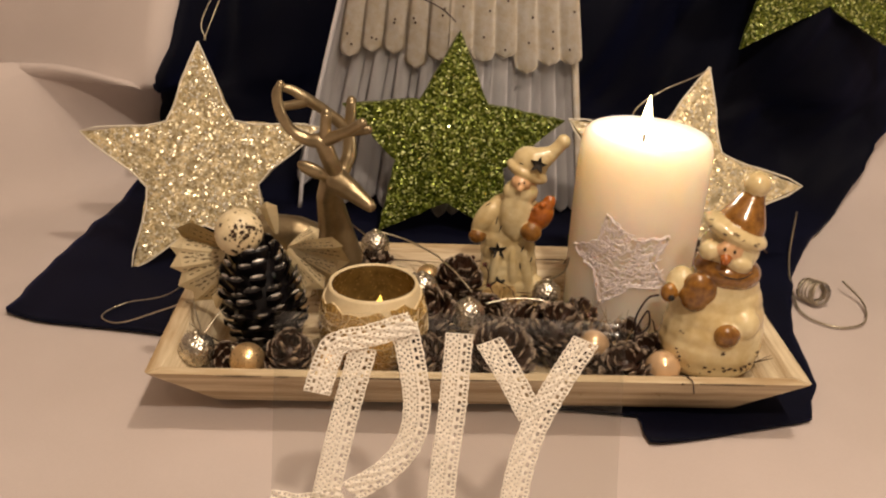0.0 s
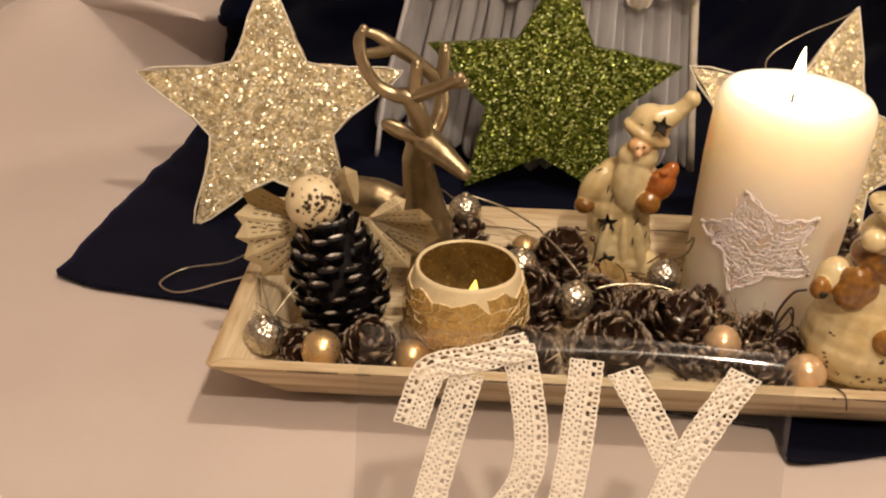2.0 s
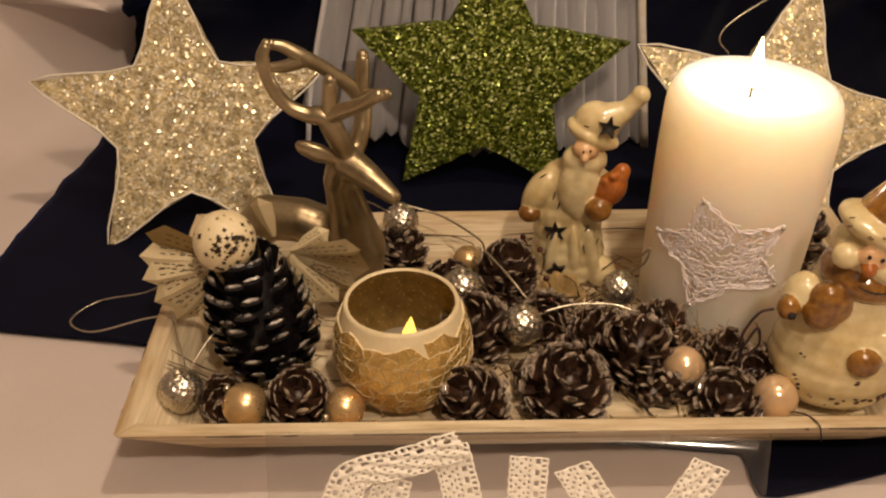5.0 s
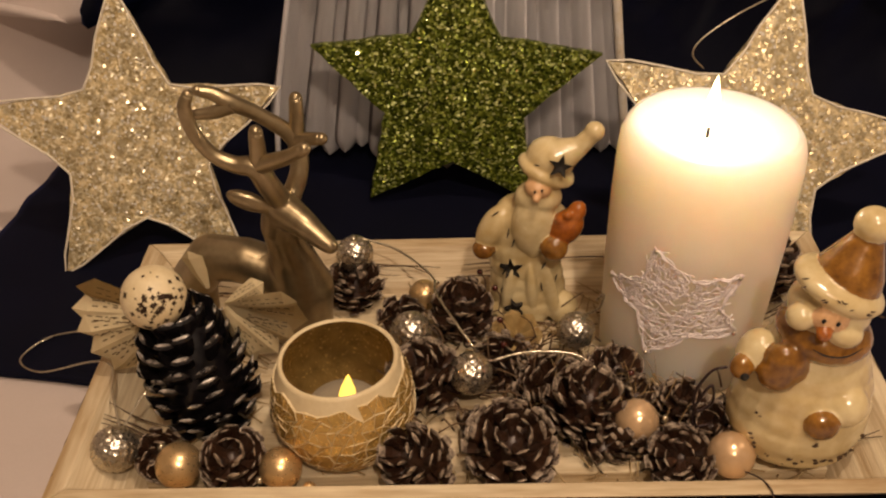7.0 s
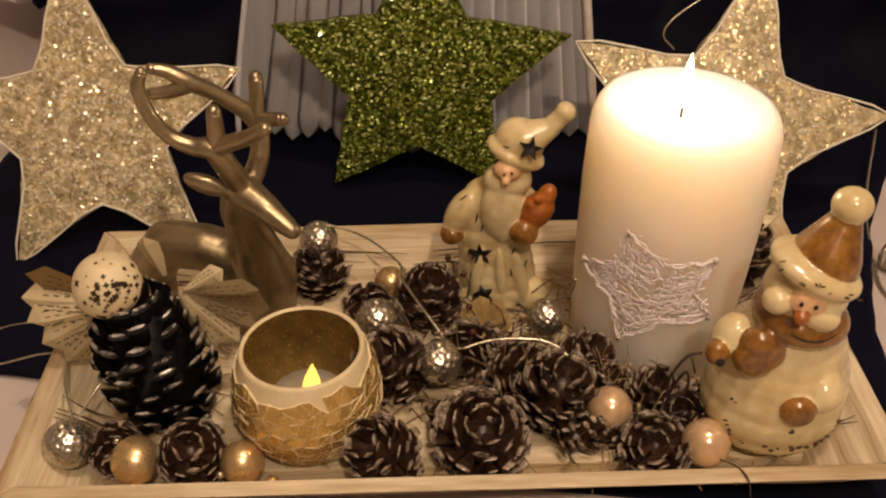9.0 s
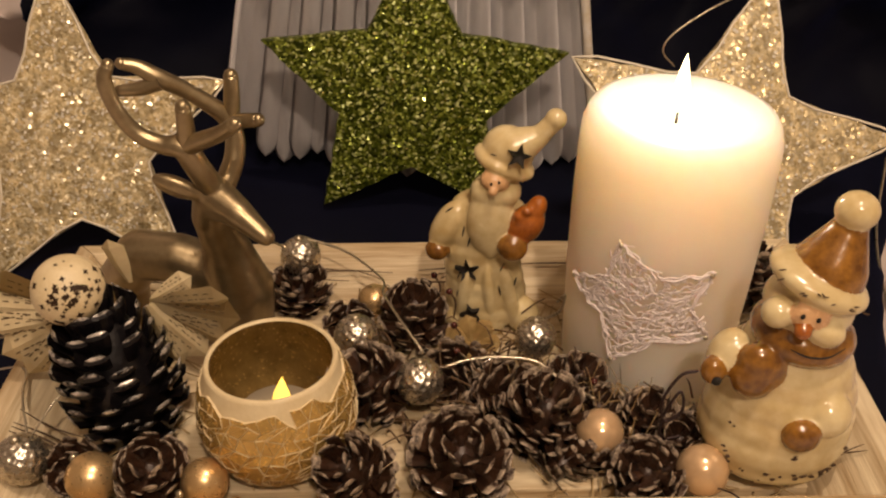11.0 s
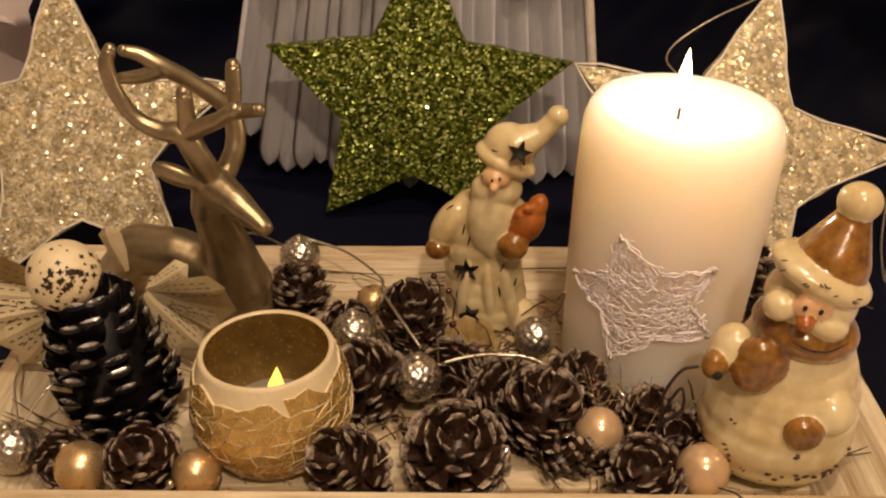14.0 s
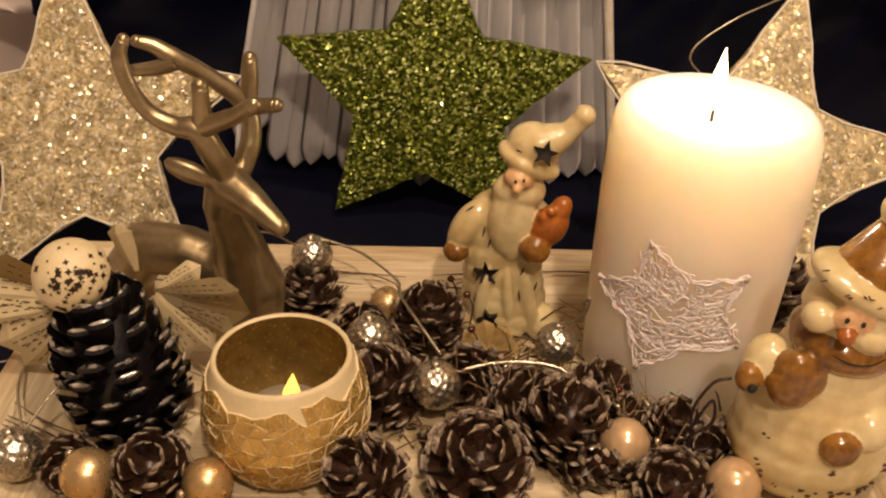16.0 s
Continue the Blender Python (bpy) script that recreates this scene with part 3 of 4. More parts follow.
thread("hanging_thread", [(-0.156, 0.741, 0.184), (-0.16, 0.75, 0.20), (-0.14, 0.77, 0.24), (-0.13, 0.78, 0.26), (-0.15, 0.765, 0.21), (-0.158, 0.742, 0.184)], 0.0004, WIRE, "pale hanging loop on a cream star", "thread")
thread("hanging_thread", [(0.266, 0.762, 0.172), (0.250, 0.752, 0.166), (0.225, 0.740, 0.158), (0.204, 0.732, 0.146), (0.199, 0.730, 0.136), (0.207, 0.732, 0.126)], 0.0005, WIRE, "thin pale loop on a cream star", "thread")
thread("hanging_wire", [(0.049, 0.776, 0.20), (0.038, 0.779, 0.209), (0.022, 0.783, 0.216), (0.005, 0.787, 0.219), (-0.004, 0.789, 0.228)], 0.0006, DARKWIRE, "thin dark wire on the green star", "wire")

# ---- white strip ornament behind the green star ----
dress = thing("strip_ornament", "white satin strip ornament with gilded scallops, standing on navy cloth", "ornament", pose(0.040, 0.805, 0.006))
rnd = random.Random(21)


def strip(x0, x1, zt, zb, wt, wb, bulge, tip, y0, y1):
    """A tongue with a rounded section and a rounded lower end."""
    bm = bmesh.new()
    n, grid = 6, []
    for t in (0, 0.15, 0.3, 0.45, 0.6, 0.75, 0.86, 0.93, 0.95, 0.97, 0.985, 0.995, 1.0):
        w = (wt + (wb - wt) * t) * (1 if t < 0.93 else math.sqrt(max(0.02, 1 - ((t - 0.93) / 0.07) ** 2)) if tip else 1)
        cx, cz, cy = x0 + (x1 - x0) * t, zt + (zb - zt) * t, y0 + (y1 - y0) * t
        grid.append([bm.verts.new((cx + w * (k / n - 0.5), cy - bulge * math.sin(math.pi * k / n), cz)) for k in range(n + 1)])
    for a, b in zip(grid, grid[1:]):
        for k in range(n):
            bm.faces.new((a[k], a[k + 1], b[k + 1], b[k]))
    bmesh.ops.solidify(bm, geom=list(bm.faces), thickness=0.0009)
    return bm


N = 21
for i in range(N):
    u = i / (N - 1)
    side = u - 0.5
    curve_y = 0.05 * (2 * side) ** 2
    length = 0.002 + 0.013 * (1 - u) * (0.7 + 0.5 * math.sin(i * 1.7)) * (1 if u < 0.55 else 0.2) + rnd.uniform(0, 0.006) + (0.012 if u < 0.1 else 0)
    part("strip", strip(-0.072 + 0.172 * u, -0.132 + 0.262 * u, 0.27, length, 0.0110, 0.0190, 0.0030, True, curve_y * 0.4 + 0.006 * (i % 2), curve_y * 0.4 + 0.003 * (i % 2)), FEATHER, dress)
for i in range(11):
    u = i / 10
    zb = 0.152 + rnd.uniform(-0.008, 0.008) + (0.008 if abs(u - 0.5) < 0.2 else 0)
    part("scallop", strip(-0.068 + 0.166 * u, -0.085 + 0.198 * u, 0.275, zb, 0.017, 0.021, 0.003, True, -0.006 + 0.01 * abs(2 * u - 1), -0.007 + 0.01 * abs(2 * u - 1)), SCALLOP, dress, "white scallop with gold flecks")
    for _ in range(2):
        part("bead", blob(bmesh.new(), (-0.083 + 0.196 * u + rnd.uniform(-0.004, 0.004), -0.010 + 0.01 * abs(2 * u - 1), zb + rnd.uniform(0.006, 0.05)), (0.0011,) * 3, seg=8), SPECK, dress)
part("edge_cord", tube([(0.103, 0.012, 0.27), (0.112, 0.014, 0.2), (0.124, 0.016, 0.10), (0.136, 0.018, 0.004)], 0.0034, 8), SCALLOP, dress, "gilded cord edge")
part("edge_cord", tube([(-0.077, 0.016, 0.27), (-0.100, 0.017, 0.18), (-0.128, 0.018, 0.06), (-0.136, 0.018, 0.0)], 0.0022, 8), FEATHER, dress, "white cord edge")


# ---- pine cones ----
def cone_scale(length, width, thick, tip, lip=0.8):
    """One scale: a narrow root that widens to a thick curled lip."""
    bm = bmesh.new()
    rows = [(0.0, 0.30, 0.5, 0.0), (0.45, 0.75, 0.7, 0.03), (lip, 1.0, 1.0, 0.14), (1.0, 0.82, 0.8, 0.22), (1.035, 0.66, 0.25, 0.235)]
    rings = []
    for t, w, h, lift in rows:
        x, z, hw, hh = length * t, length * lift, width * w / 2, thick * h / 2
        rings.append([bm.verts.new(c) for c in ((x, -hw, z), (x, -hw * 0.4, z + hh), (x, hw * 0.4, z + hh), (x, hw, z), (x, hw * 0.4, z - hh), (x, -hw * 0.4, z - hh))])
    for j, (a, b) in enumerate(zip(rings, rings[1:])):
        for k in range(6):
            bm.faces.new((a[k], a[(k + 1) % 6], b[(k + 1) % 6], b[k])).material_index = 1 if j >= tip else 0
    bm.faces.new(rings[-1]).material_index = 1
    return bm


SCALES = {
    "dark": finish(cone_scale(0.0155, 0.0112, 0.0022, 3, 0.92), "scale", PITCH, TIP, smooth=False),
    "brown": finish(cone_scale(0.0130, 0.0064, 0.0013, 2, 0.84), "scale", CONE, CONETIP, smooth=False),
    "plain": finish(cone_scale(0.0125, 0.0062, 0.0012, 2, 0.90), "scale", CONE, CONETIP, smooth=False),
}


def add_scales(parent, kind, height, radius, rings, seed, opening=(70, 10), size=1.0, per=9, rough=24):
    """Scales in a spiral, tight at the top and open at the base."""
    rr = random.Random(seed)
    count = 0
    for j in range(rings):
        t = (j + 0.3) / rings
        z = height * t
        r = radius * math.sin(math.pi * (0.22 + 0.74 * t)) ** 0.8
        n = max(4, round(per * (r / radius) ** 0.6))
        for k in range(n):
            a = 360 * (k + 0.5 * (j % 2)) / n + rr.uniform(-rough, rough)
            tilt = opening[1] + (opening[0] - opening[1]) * t ** 1.2 + rr.uniform(-rough, rough)
            s = size * rr.uniform(0.9, 1.1) * (1 + 0.012 * rr.uniform(-rough, rough)) * (0.72 + 0.28 * math.sin(math.pi * (0.15 + 0.8 * t)))
            root = max(0.0015, r - 0.0115 * s * math.cos(radians(tilt)))
            m = pose(0, 0, z, 0, 0, a) @ pose(root, 0, 0, 0, -tilt, 0) @ Matrix.Diagonal((s, s, s, 1))
            part("scale", SCALES[kind], None, parent, at=m)
            count += 1
    return count


def pinecone(at, kind, height, radius, rings, seed, label, size=1.0, per=8):
    ob = thing("pine_cone", label, "pine cone", at, "pine cones in the tray")
    core = [(0, 0), (radius * 0.42, height * 0.05), (radius * 0.5, height * 0.4), (radius * 0.3, height * 0.8), (0, height * 0.98)]
    part("core", lathe(core, 12), CONE if kind != "dark" else PITCH, ob)
    add_scales(ob, kind, height, radius * 1.08, rings, seed, opening=(70, -6), size=size * 1.02, per=per + 8, rough=20)
    return ob


OPEN = "open brown pine cone with pale frosted tips among twigs"
for i, (x, y, z, rx, rz, h, r, rings, kind, size) in enumerate([
    (0.085, 0.498, 0.027, 28, 10, 0.034, 0.021, 7, "brown", 1.1),
    (0.046, 0.490, 0.027, 35, -40, 0.030, 0.0155, 6, "brown", 0.95),
    (-0.050, 0.487, 0.027, 30, 15, 0.030, 0.0155, 6, "plain", 0.95),
    (0.120, 0.522, 0.027, 20, 40, 0.034, 0.019, 7, "brown", 1.05),
    (0.172, 0.497, 0.027, 40, -20, 0.028, 0.0150, 6, "brown", 0.9),
    (-0.007, 0.622, 0.027, 5, 0, 0.020, 0.0165, 6, "plain", 0.95),
    (0.018, 0.606, 0.028, 60, 30, 0.026, 0.0120, 6, "plain", 0.8),
    (0.058, 0.598, 0.028, 25, 10, 0.036, 0.0170, 7, "plain", 0.95),
    (0.046, 0.545, 0.027, 30, -30, 0.034, 0.0185, 7, "brown", 1.0),
    (0.104, 0.548, 0.027, 50, 20, 0.034, 0.0175, 7, "brown", 0.95),
    (0.160, 0.495, 0.028, -70, 40, 0.020, 0.0110, 5, "brown", 0.7),
    (0.172, 0.524, 0.027, 15, 10, 0.022, 0.0135, 6, "brown", 0.8),
    (0.190, 0.516, 0.027, 35, -30, 0.022, 0.0120, 5, "plain", 0.8),
    (0.134, 0.546, 0.027, 25, 60, 0.028, 0.0150, 6, "plain", 0.9),
    (0.150, 0.530, 0.027, 10, 20, 0.018, 0.0120, 5, "plain", 0.75),
    (0.085, 0.572, 0.027, 65, -15, 0.030, 0.0150, 6, "brown", 0.9),
    (-0.094, 0.500, 0.028, 70, 20, 0.024, 0.0110, 5, "plain", 0.75),
    (0.062, 0.512, 0.027, 70, 75, 0.026, 0.0130, 6, "brown", 0.85),
    (0.126, 0.496, 0.028, -65, -60, 0.022, 0.0115, 5, "brown", 0.75),
    (0.206, 0.508, 0.028, -50, 50, 0.022, 0.0110, 5, "brown", 0.75),
    (0.243, 0.632, 0.030, 12, 0, 0.034, 0.0135, 6, "plain", 0.95),
]):
    pinecone(pose(x, y, z, rx, 0, rz), kind, h, r, rings, 100 + i, OPEN if kind == "brown" else "dark brown open pine cone lying in the tray", size)


# ---- pine cone angel ----
angel = thing("pine_cone_ornament", "dark lacquered pine cone ornament with bead head and paper wings", "ornament", pose(-0.066, 0.518, 0.030, -4, -10, 0))
body = part("pine_cone", lathe([(0, 0), (0.018, 0.002), (0.021, 0.03), (0.012, 0.062), (0, 0.07)], 20), PITCH, angel, "glossy black pine cone with silvery glints painted on its tips")
add_scales(body, "dark", 0.070, 0.0262, 10, 55, opening=(78, 4), size=1.04, per=11, rough=8)
bm = blob(bmesh.new(), (0, 0, 0), (0.0158,) * 3, seg=32)
head = part("bead", bm, GROUT, angel, "cream bead with dark flecks", at=pose(-0.006, -0.002, 0.081))
rnd = random.Random(8)
for k in range(84):
    a, c = rnd.choice((rnd.gauss(-0.95, 0.35), rnd.gauss(-0.75, 1.1))), rnd.choice((rnd.gauss(0.35, 0.22), rnd.gauss(0.10, 0.45)))
    c = max(-0.95, min(0.95, c))
    d = Vector((math.cos(a) * math.sqrt(1 - c * c), math.sin(a) * math.sqrt(1 - c * c), c))
    bm = bmesh.new()
    s = rnd.uniform(0.0006, 0.0022)
    q = d.to_track_quat("Z", "Y").to_matrix().to_4x4() @ pose(0, 0, 0, 0, 0, rnd.uniform(0, 90))
    pts = [q @ Vector((s * (1 if i % 2 == 0 else 0.45) * math.cos(i * math.pi / 4), s * (1 if i % 2 == 0 else 0.45) * math.sin(i * math.pi / 4), 0)) + d * 0.0160 for i in range(8)]
    bm.faces.new([bm.verts.new(p) for p in pts])
    bmesh.ops.solidify(bm, geom=list(bm.faces), thickness=0.0003)
    part("fleck", bm, SPECK, head, smooth=False)


def pleat(length, width, crease):
    bm = bmesh.new()
    rows = [(0, 0.25), (length * 0.45, 0.8), (length * 0.82, 1.0)]
    left = [bm.verts.new((x, -width * w / 2, 0)) for x, w in rows]
    mid = [bm.verts.new((x, 0, crease * w)) for x, w in rows] + [bm.verts.new((length, 0, crease * 0.4))]
    right = [bm.verts.new((x, width * w / 2, 0)) for x, w in rows]
    for k in range(2):
        bm.faces.new((left[k], left[k + 1], mid[k + 1], mid[k]))
        bm.faces.new((mid[k], mid[k + 1], right[k + 1], right[k]))
    bm.faces.new((left[2], mid[3], mid[2]))
    bm.faces.new((mid[2], mid[3], right[2]))
    bmesh.ops.solidify(bm, geom=list(bm.faces), thickness=0.0004)
    return bm


PLEAT = finish(pleat(0.047, 0.0185, 0.0035), "fold", PAPER, smooth=False)
bm = bmesh.new()
rnd = random.Random(3)
for row in range(5):
    x = 0.014
    while x < 0.036:
        w = rnd.uniform(0.0012, 0.0035)
        y = -0.0055 + 0.0027 * row
        zz = 0.0035 * (1 - abs(y) / 0.0085) + 0.0009
        if abs(y) > 0.001:
            v = [bm.verts.new(c) for c in ((x, y - 0.0003, zz), (x + w, y - 0.0003, zz), (x + w, y + 0.0003, zz), (x, y + 0.0003, zz))]
            bm.faces.new(v)
        x += w + rnd.uniform(0.0008, 0.003)
PRINT = finish(bm, "print", INK, smooth=False)
wings = [(-1, 158, 0.004, 0.98), (-1, 176, 0.002, 1.02), (-1, 192, 0.000, 1.05), (-1, 209, -0.003, 1.05), (-1, 226, -0.006, 1.0), (-1, 246, -0.010, 0.9),
         (1, 34, 0.006, 0.55), (1, 6, 0.004, 0.80), (1, -10, 0.002, 0.90), (1, -28, 0.000, 0.84), (1, -48, -0.004, 0.78), (1, -68, -0.008, 0.72)]
for i, (side, ang, dy, s) in enumerate(wings):
    hub = Vector((0.016 * side + 0.004, 0.012 + 0.3 * dy, 0.061))
    m = Matrix.Translation(hub) @ pose(0, 0, 0, 0, -ang + 10, 0) @ pose(0, 0, 0, 90 + (14 if i % 2 else -14), 0, 0) @ Matrix.Diagonal((s, s, s, 1))
    fold = part("paper_fold", PLEAT, None, angel, "printed cream paper fold", at=m)
    part("printed_line", PRINT, None, fold)
part("paper_fold", PLEAT, None, angel, "printed cream paper fold", at=pose(0.014, 0.014, 0.072) @ pose(0, 0, 0, 0, -95, 0) @ pose(0, 0, 0, 75, 0, 0) @ Matrix.Diagonal((0.5, 0.7, 0.7, 1)))

# ---- mosaic tealight bowl ----
bowl = thing("tealight_bowl", "gold crackle mosaic tealight bowl with a cream rim", "bowl", pose(0.003, 0.509, FLOOR) @ Matrix.Diagonal((1, 1, 1.09, 1)))
PROF = [(0.016, 0.0), (0.022, 0.0012), (0.0285, 0.007), (0.0335, 0.015), (0.0355, 0.024), (0.0350, 0.032), (0.0332, 0.040), (0.0305, 0.047), (0.0296, 0.0505)]
part("shell", lathe([(0, 0)] + PROF + [(0.0290, 0.0522), (0.0278, 0.0525), (0.0270, 0.0515)], 64), GROUT, bowl)
part("lining", lathe([(0.0271, 0.0514), (0.0288, 0.046), (0.0315, 0.038), (0.0332, 0.028), (0.032, 0.018), (0.027, 0.009), (0.018, 0.004), (0, 0.0035)], 64), INNER, bowl, "mottled gold lining")


def bowl_at(a, z, off):
    r = float(np.interp(z, [p[1] for p in PROF], [p[0] for p in PROF])) + off
    return Vector((r * math.cos(a), r * math.sin(a), z))


rnd = random.Random(17)
COLS, ROWSM = 38, 8
zs = [0.003, 0.0085, 0.0140, 0.0195, 0.0250, 0.0305, 0.036, 0.0410, 0.0455]
knots = {}
for i in range(COLS):
    for j in range(ROWSM + 1):
        knots[i, j] = ((i + 0.5 * (j % 2) + rnd.uniform(-0.30, 0.30)) * 2 * math.pi / COLS, zs[j] + rnd.uniform(-0.0017, 0.0017) + (rnd.uniform(-0.002, 0.002) if j == ROWSM else 0))
for j in range(ROWSM):
    for i in range(COLS):
        q = [knots[i, j], knots[(i + 1) % COLS, j], knots[(i + 1) % COLS, j + 1], knots[i, j + 1]]
        q = [((a + 2 * math.pi if i == COLS - 1 and k in (1, 2) else a), z) for k, (a, z) in enumerate(q)]
        polys = [[q[0], q[1], q[2]], [q[0], q[2], q[3]]] if rnd.random() < 0.55 else [q]
        for poly in polys:
            if j == ROWSM - 1 and rnd.random() < 0.15:
                continue
            ca, cz = sum(p[0] for p in poly) / len(poly), sum(p[1] for p in poly) / len(poly)
            shr = 0.955
            low = [bowl_at(ca + (a - ca) * shr, cz + (z - cz) * shr, -0.0004) for a, z in poly]
            top = [bowl_at(ca + (a - ca) * (shr - 0.05), cz + (z - cz) * (shr - 0.05), rnd.uniform(0.0005, 0.0013)) for a, z in poly]
            bm = bmesh.new()
            vl, vt = [bm.verts.new(p) for p in low], [bm.verts.new(p) for p in top]
            bm.faces.new(vt)
            for k in range(len(poly)):
                bm.faces.new((vl[k], vl[(k + 1) % len(poly)], vt[(k + 1) % len(poly)], vt[k])).material_index = 1
            part("mosaic_piece", finish(bm, "mosaic_piece", MOSAIC, GROUT, smooth=False), None, bowl)
tealight = thing("tealight", "white LED tealight with a glowing yellow flame", "tealight", pose(0.004, 0.504, FLOOR + 0.013))
part("cup", lathe([(0, 0), (0.0180, 0), (0.0185, 0.001), (0.0185, 0.016), (0.0178, 0.0172), (0.012, 0.0165), (0.0055, 0.0185), (0, 0.0185)], 40), TEACUP, tealight)
part("flame", lathe([(0, 0), (0.0032, 0.001), (0.0044, 0.005), (0.0036, 0.010), (0.0016, 0.016), (0, 0.020)], 16), LEDFLAME, tealight, "glowing yellow plastic flame", at=pose(0.002, 0, 0.0175, 0, 6, 0))


# ---- balls ----
def bauble(kind, x, y, z, r, label, cap=True):
    ob = thing("bauble", label, "bauble", pose(x, y, z - r, 0, 0, (x * 9000) % 360), "small baubles")
    bm = bmesh.new()
    if kind == "hammered":
        bmesh.ops.create_icosphere(bm, subdivisions=5, radius=r, matrix=Matrix.Translation((0, 0, r)))
        co = np.array([v.co for v in bm.verts]) - (0, 0, r)
        co /= np.linalg.norm(co, axis=1)[:, None]
        k = np.arange(120)
        zz, a = 1 - 2 * (k + 0.5) / 120, k * 2.39996
        seeds = np.stack((np.cos(a) * np.sqrt(1 - zz * zz), np.sin(a) * np.sqrt(1 - zz * zz), zz), 1)
        near = np.arccos(np.clip((co @ seeds.T).max(axis=1), -1, 1))
        depth = -0.055 * np.clip(1 - (near / 0.15) ** 2, 0, 1)
        for v, d, c in zip(bm.verts, depth, co):
            v.co = Vector((0, 0, r)) + Vector(c) * r * (1 + float(d))
        part("shell", bm, SILVER, ob)
    else:
        blob(bm, (0, 0, r), (r, r, r), seg=40)
        part("shell", bm, GOLD if kind == "gold" else PEARL, ob)
    if cap:
        part("cap", lathe([(0, 0), (r * 0.2, 0), (r * 0.2, r * 0.16), (r * 0.08, r * 0.22), (0, r * 0.22)], 12), WIRE, ob, at=pose(0, 0, r) @ pose(0, 0, 0, 100, 0, 0) @ pose(0, 0, -r * 1.16, 0, 180, 0) if kind != "hammered" else pose(0, 0, 2 * r - 0.0006))
    return ob


SIL, GLD, PRL = "hammered silver bauble among the cones", "satin gold bauble resting in the tray", "pearly pink bauble resting in the tray"
for args in (("hammered", -0.109, 0.485, 0.0415, 0.0118, "hammered silver bauble beside the pine cone ornament"), ("gold", -0.0745, 0.4765, 0.0400, 0.0115, GLD), ("gold", -0.0245, 0.4765, 0.0395, 0.0105, GLD),
             ("gold", -0.010, 0.4695, 0.0335, 0.0034, "tiny gold bead beside a bauble"), ("hammered", 0.066, 0.535, 0.0485, 0.0115, SIL), ("hammered", 0.033, 0.560, 0.0550, 0.0112, SIL),
             ("gold", 0.036, 0.611, 0.0395, 0.0092, GLD), ("hammered", -0.006, 0.629, 0.0560, 0.0112, "hammered silver bauble on a cone at the tray wall"), ("hammered", 0.122, 0.568, 0.0500, 0.0105, SIL),
             ("pearl", 0.1495, 0.510, 0.0415, 0.0112, PRL), ("pearl", 0.193, 0.4920, 0.0375, 0.0118, PRL)):
    bauble(*args)

# wires and hooks of the garland
thread("garland_wire", [(-0.106, 0.49, 0.050), (-0.115, 0.51, 0.056), (-0.125, 0.535, 0.050), (-0.150, 0.560, 0.030), (-0.19, 0.572, 0.010), (-0.208, 0.585, 0.008), (-0.196, 0.603, 0.010), (-0.165, 0.602, 0.018), (-0.14, 0.585, 0.040)], 0.0006, WIRE, "pale garland wire looping over the tray edge", "wire")
thread("garland_wire", [(-0.106, 0.49, 0.049), (-0.092, 0.51, 0.062), (-0.075, 0.53, 0.05)], 0.0006, WIRE, "pale garland wire behind a bauble", "wire")
thread("garland_wire", [(0.068, 0.536, 0.065), (0.056, 0.552, 0.072), (0.046, 0.575, 0.070), (0.042, 0.60, 0.062), (0.02, 0.625, 0.062), (-0.004, 0.632, 0.066)], 0.0007, WIRE, "pale garland wire between baubles", "wire")
thread("garland_wire", [(0.078, 0.537, 0.056), (0.09, 0.54, 0.058), (0.105, 0.541, 0.059), (0.122, 0.54, 0.057), (0.135, 0.53, 0.052), (0.147, 0.52, 0.053)], 0.0008, WIRE, "bright garland wire between baubles", "wire")
thread("garland_wire", [(0.122, 0.568, 0.060), (0.132, 0.560, 0.072), (0.134, 0.556, 0.085), (0.131, 0.56, 0.078)], 0.0007, WIRE, "silver hook beside the candle", "wire")
thread("garland_wire", [(-0.012, 0.622, 0.066), (-0.022, 0.61, 0.080), (-0.028, 0.598, 0.088)], 0.0006, WIRE, "silver thread under the deer", "wire")
thread("garland_wire", [(0.196, 0.486, 0.034), (0.202, 0.472, 0.044), (0.205, 0.462, 0.0465), (0.206, 0.458, 0.04)], 0.0004, DARKWIRE, "thin thread over the tray rim", "wire")
thread("curled_wire", [(0.187, 0.503, 0.085), (0.180, 0.503, 0.082), (0.174, 0.503, 0.068), (0.176, 0.503, 0.056), (0.183, 0.503, 0.062), (0.181, 0.503, 0.073), (0.175, 0.503, 0.058), (0.176, 0.503, 0.046), (0.184, 0.503, 0.047)], 0.0007, DARKWIRE, "dark curled wire on the snowman", "wire")

# dry twigs and straw between the cones
rnd = random.Random(31)
bm = bmesh.new()
for k in range(190):
    x, y = rnd.gauss(0.105, 0.05), rnd.gauss(0.555, 0.03)
    if not (-0.05 < x < 0.215 and 0.485 < y < 0.635):
        continue
    a, L = rnd.uniform(0, 6.28), rnd.uniform(0.008, 0.028)
    z = rnd.uniform(0.027, 0.040)
    tube([(x, y, z), (x + L * 0.5 * math.cos(a), y + L * 0.5 * math.sin(a), z + rnd.uniform(0, 0.01)), (x + L * math.cos(a + 0.4), y + L * math.sin(a + 0.4), z + rnd.uniform(-0.006, 0.012))], [0.0006, 0.0004], 4, bm, steps=2)
solo("dry_twigs", bm, TWIG, "tangled brown dry twigs lying between the cones", "twigs", kind="stuff")
bm = bmesh.new()
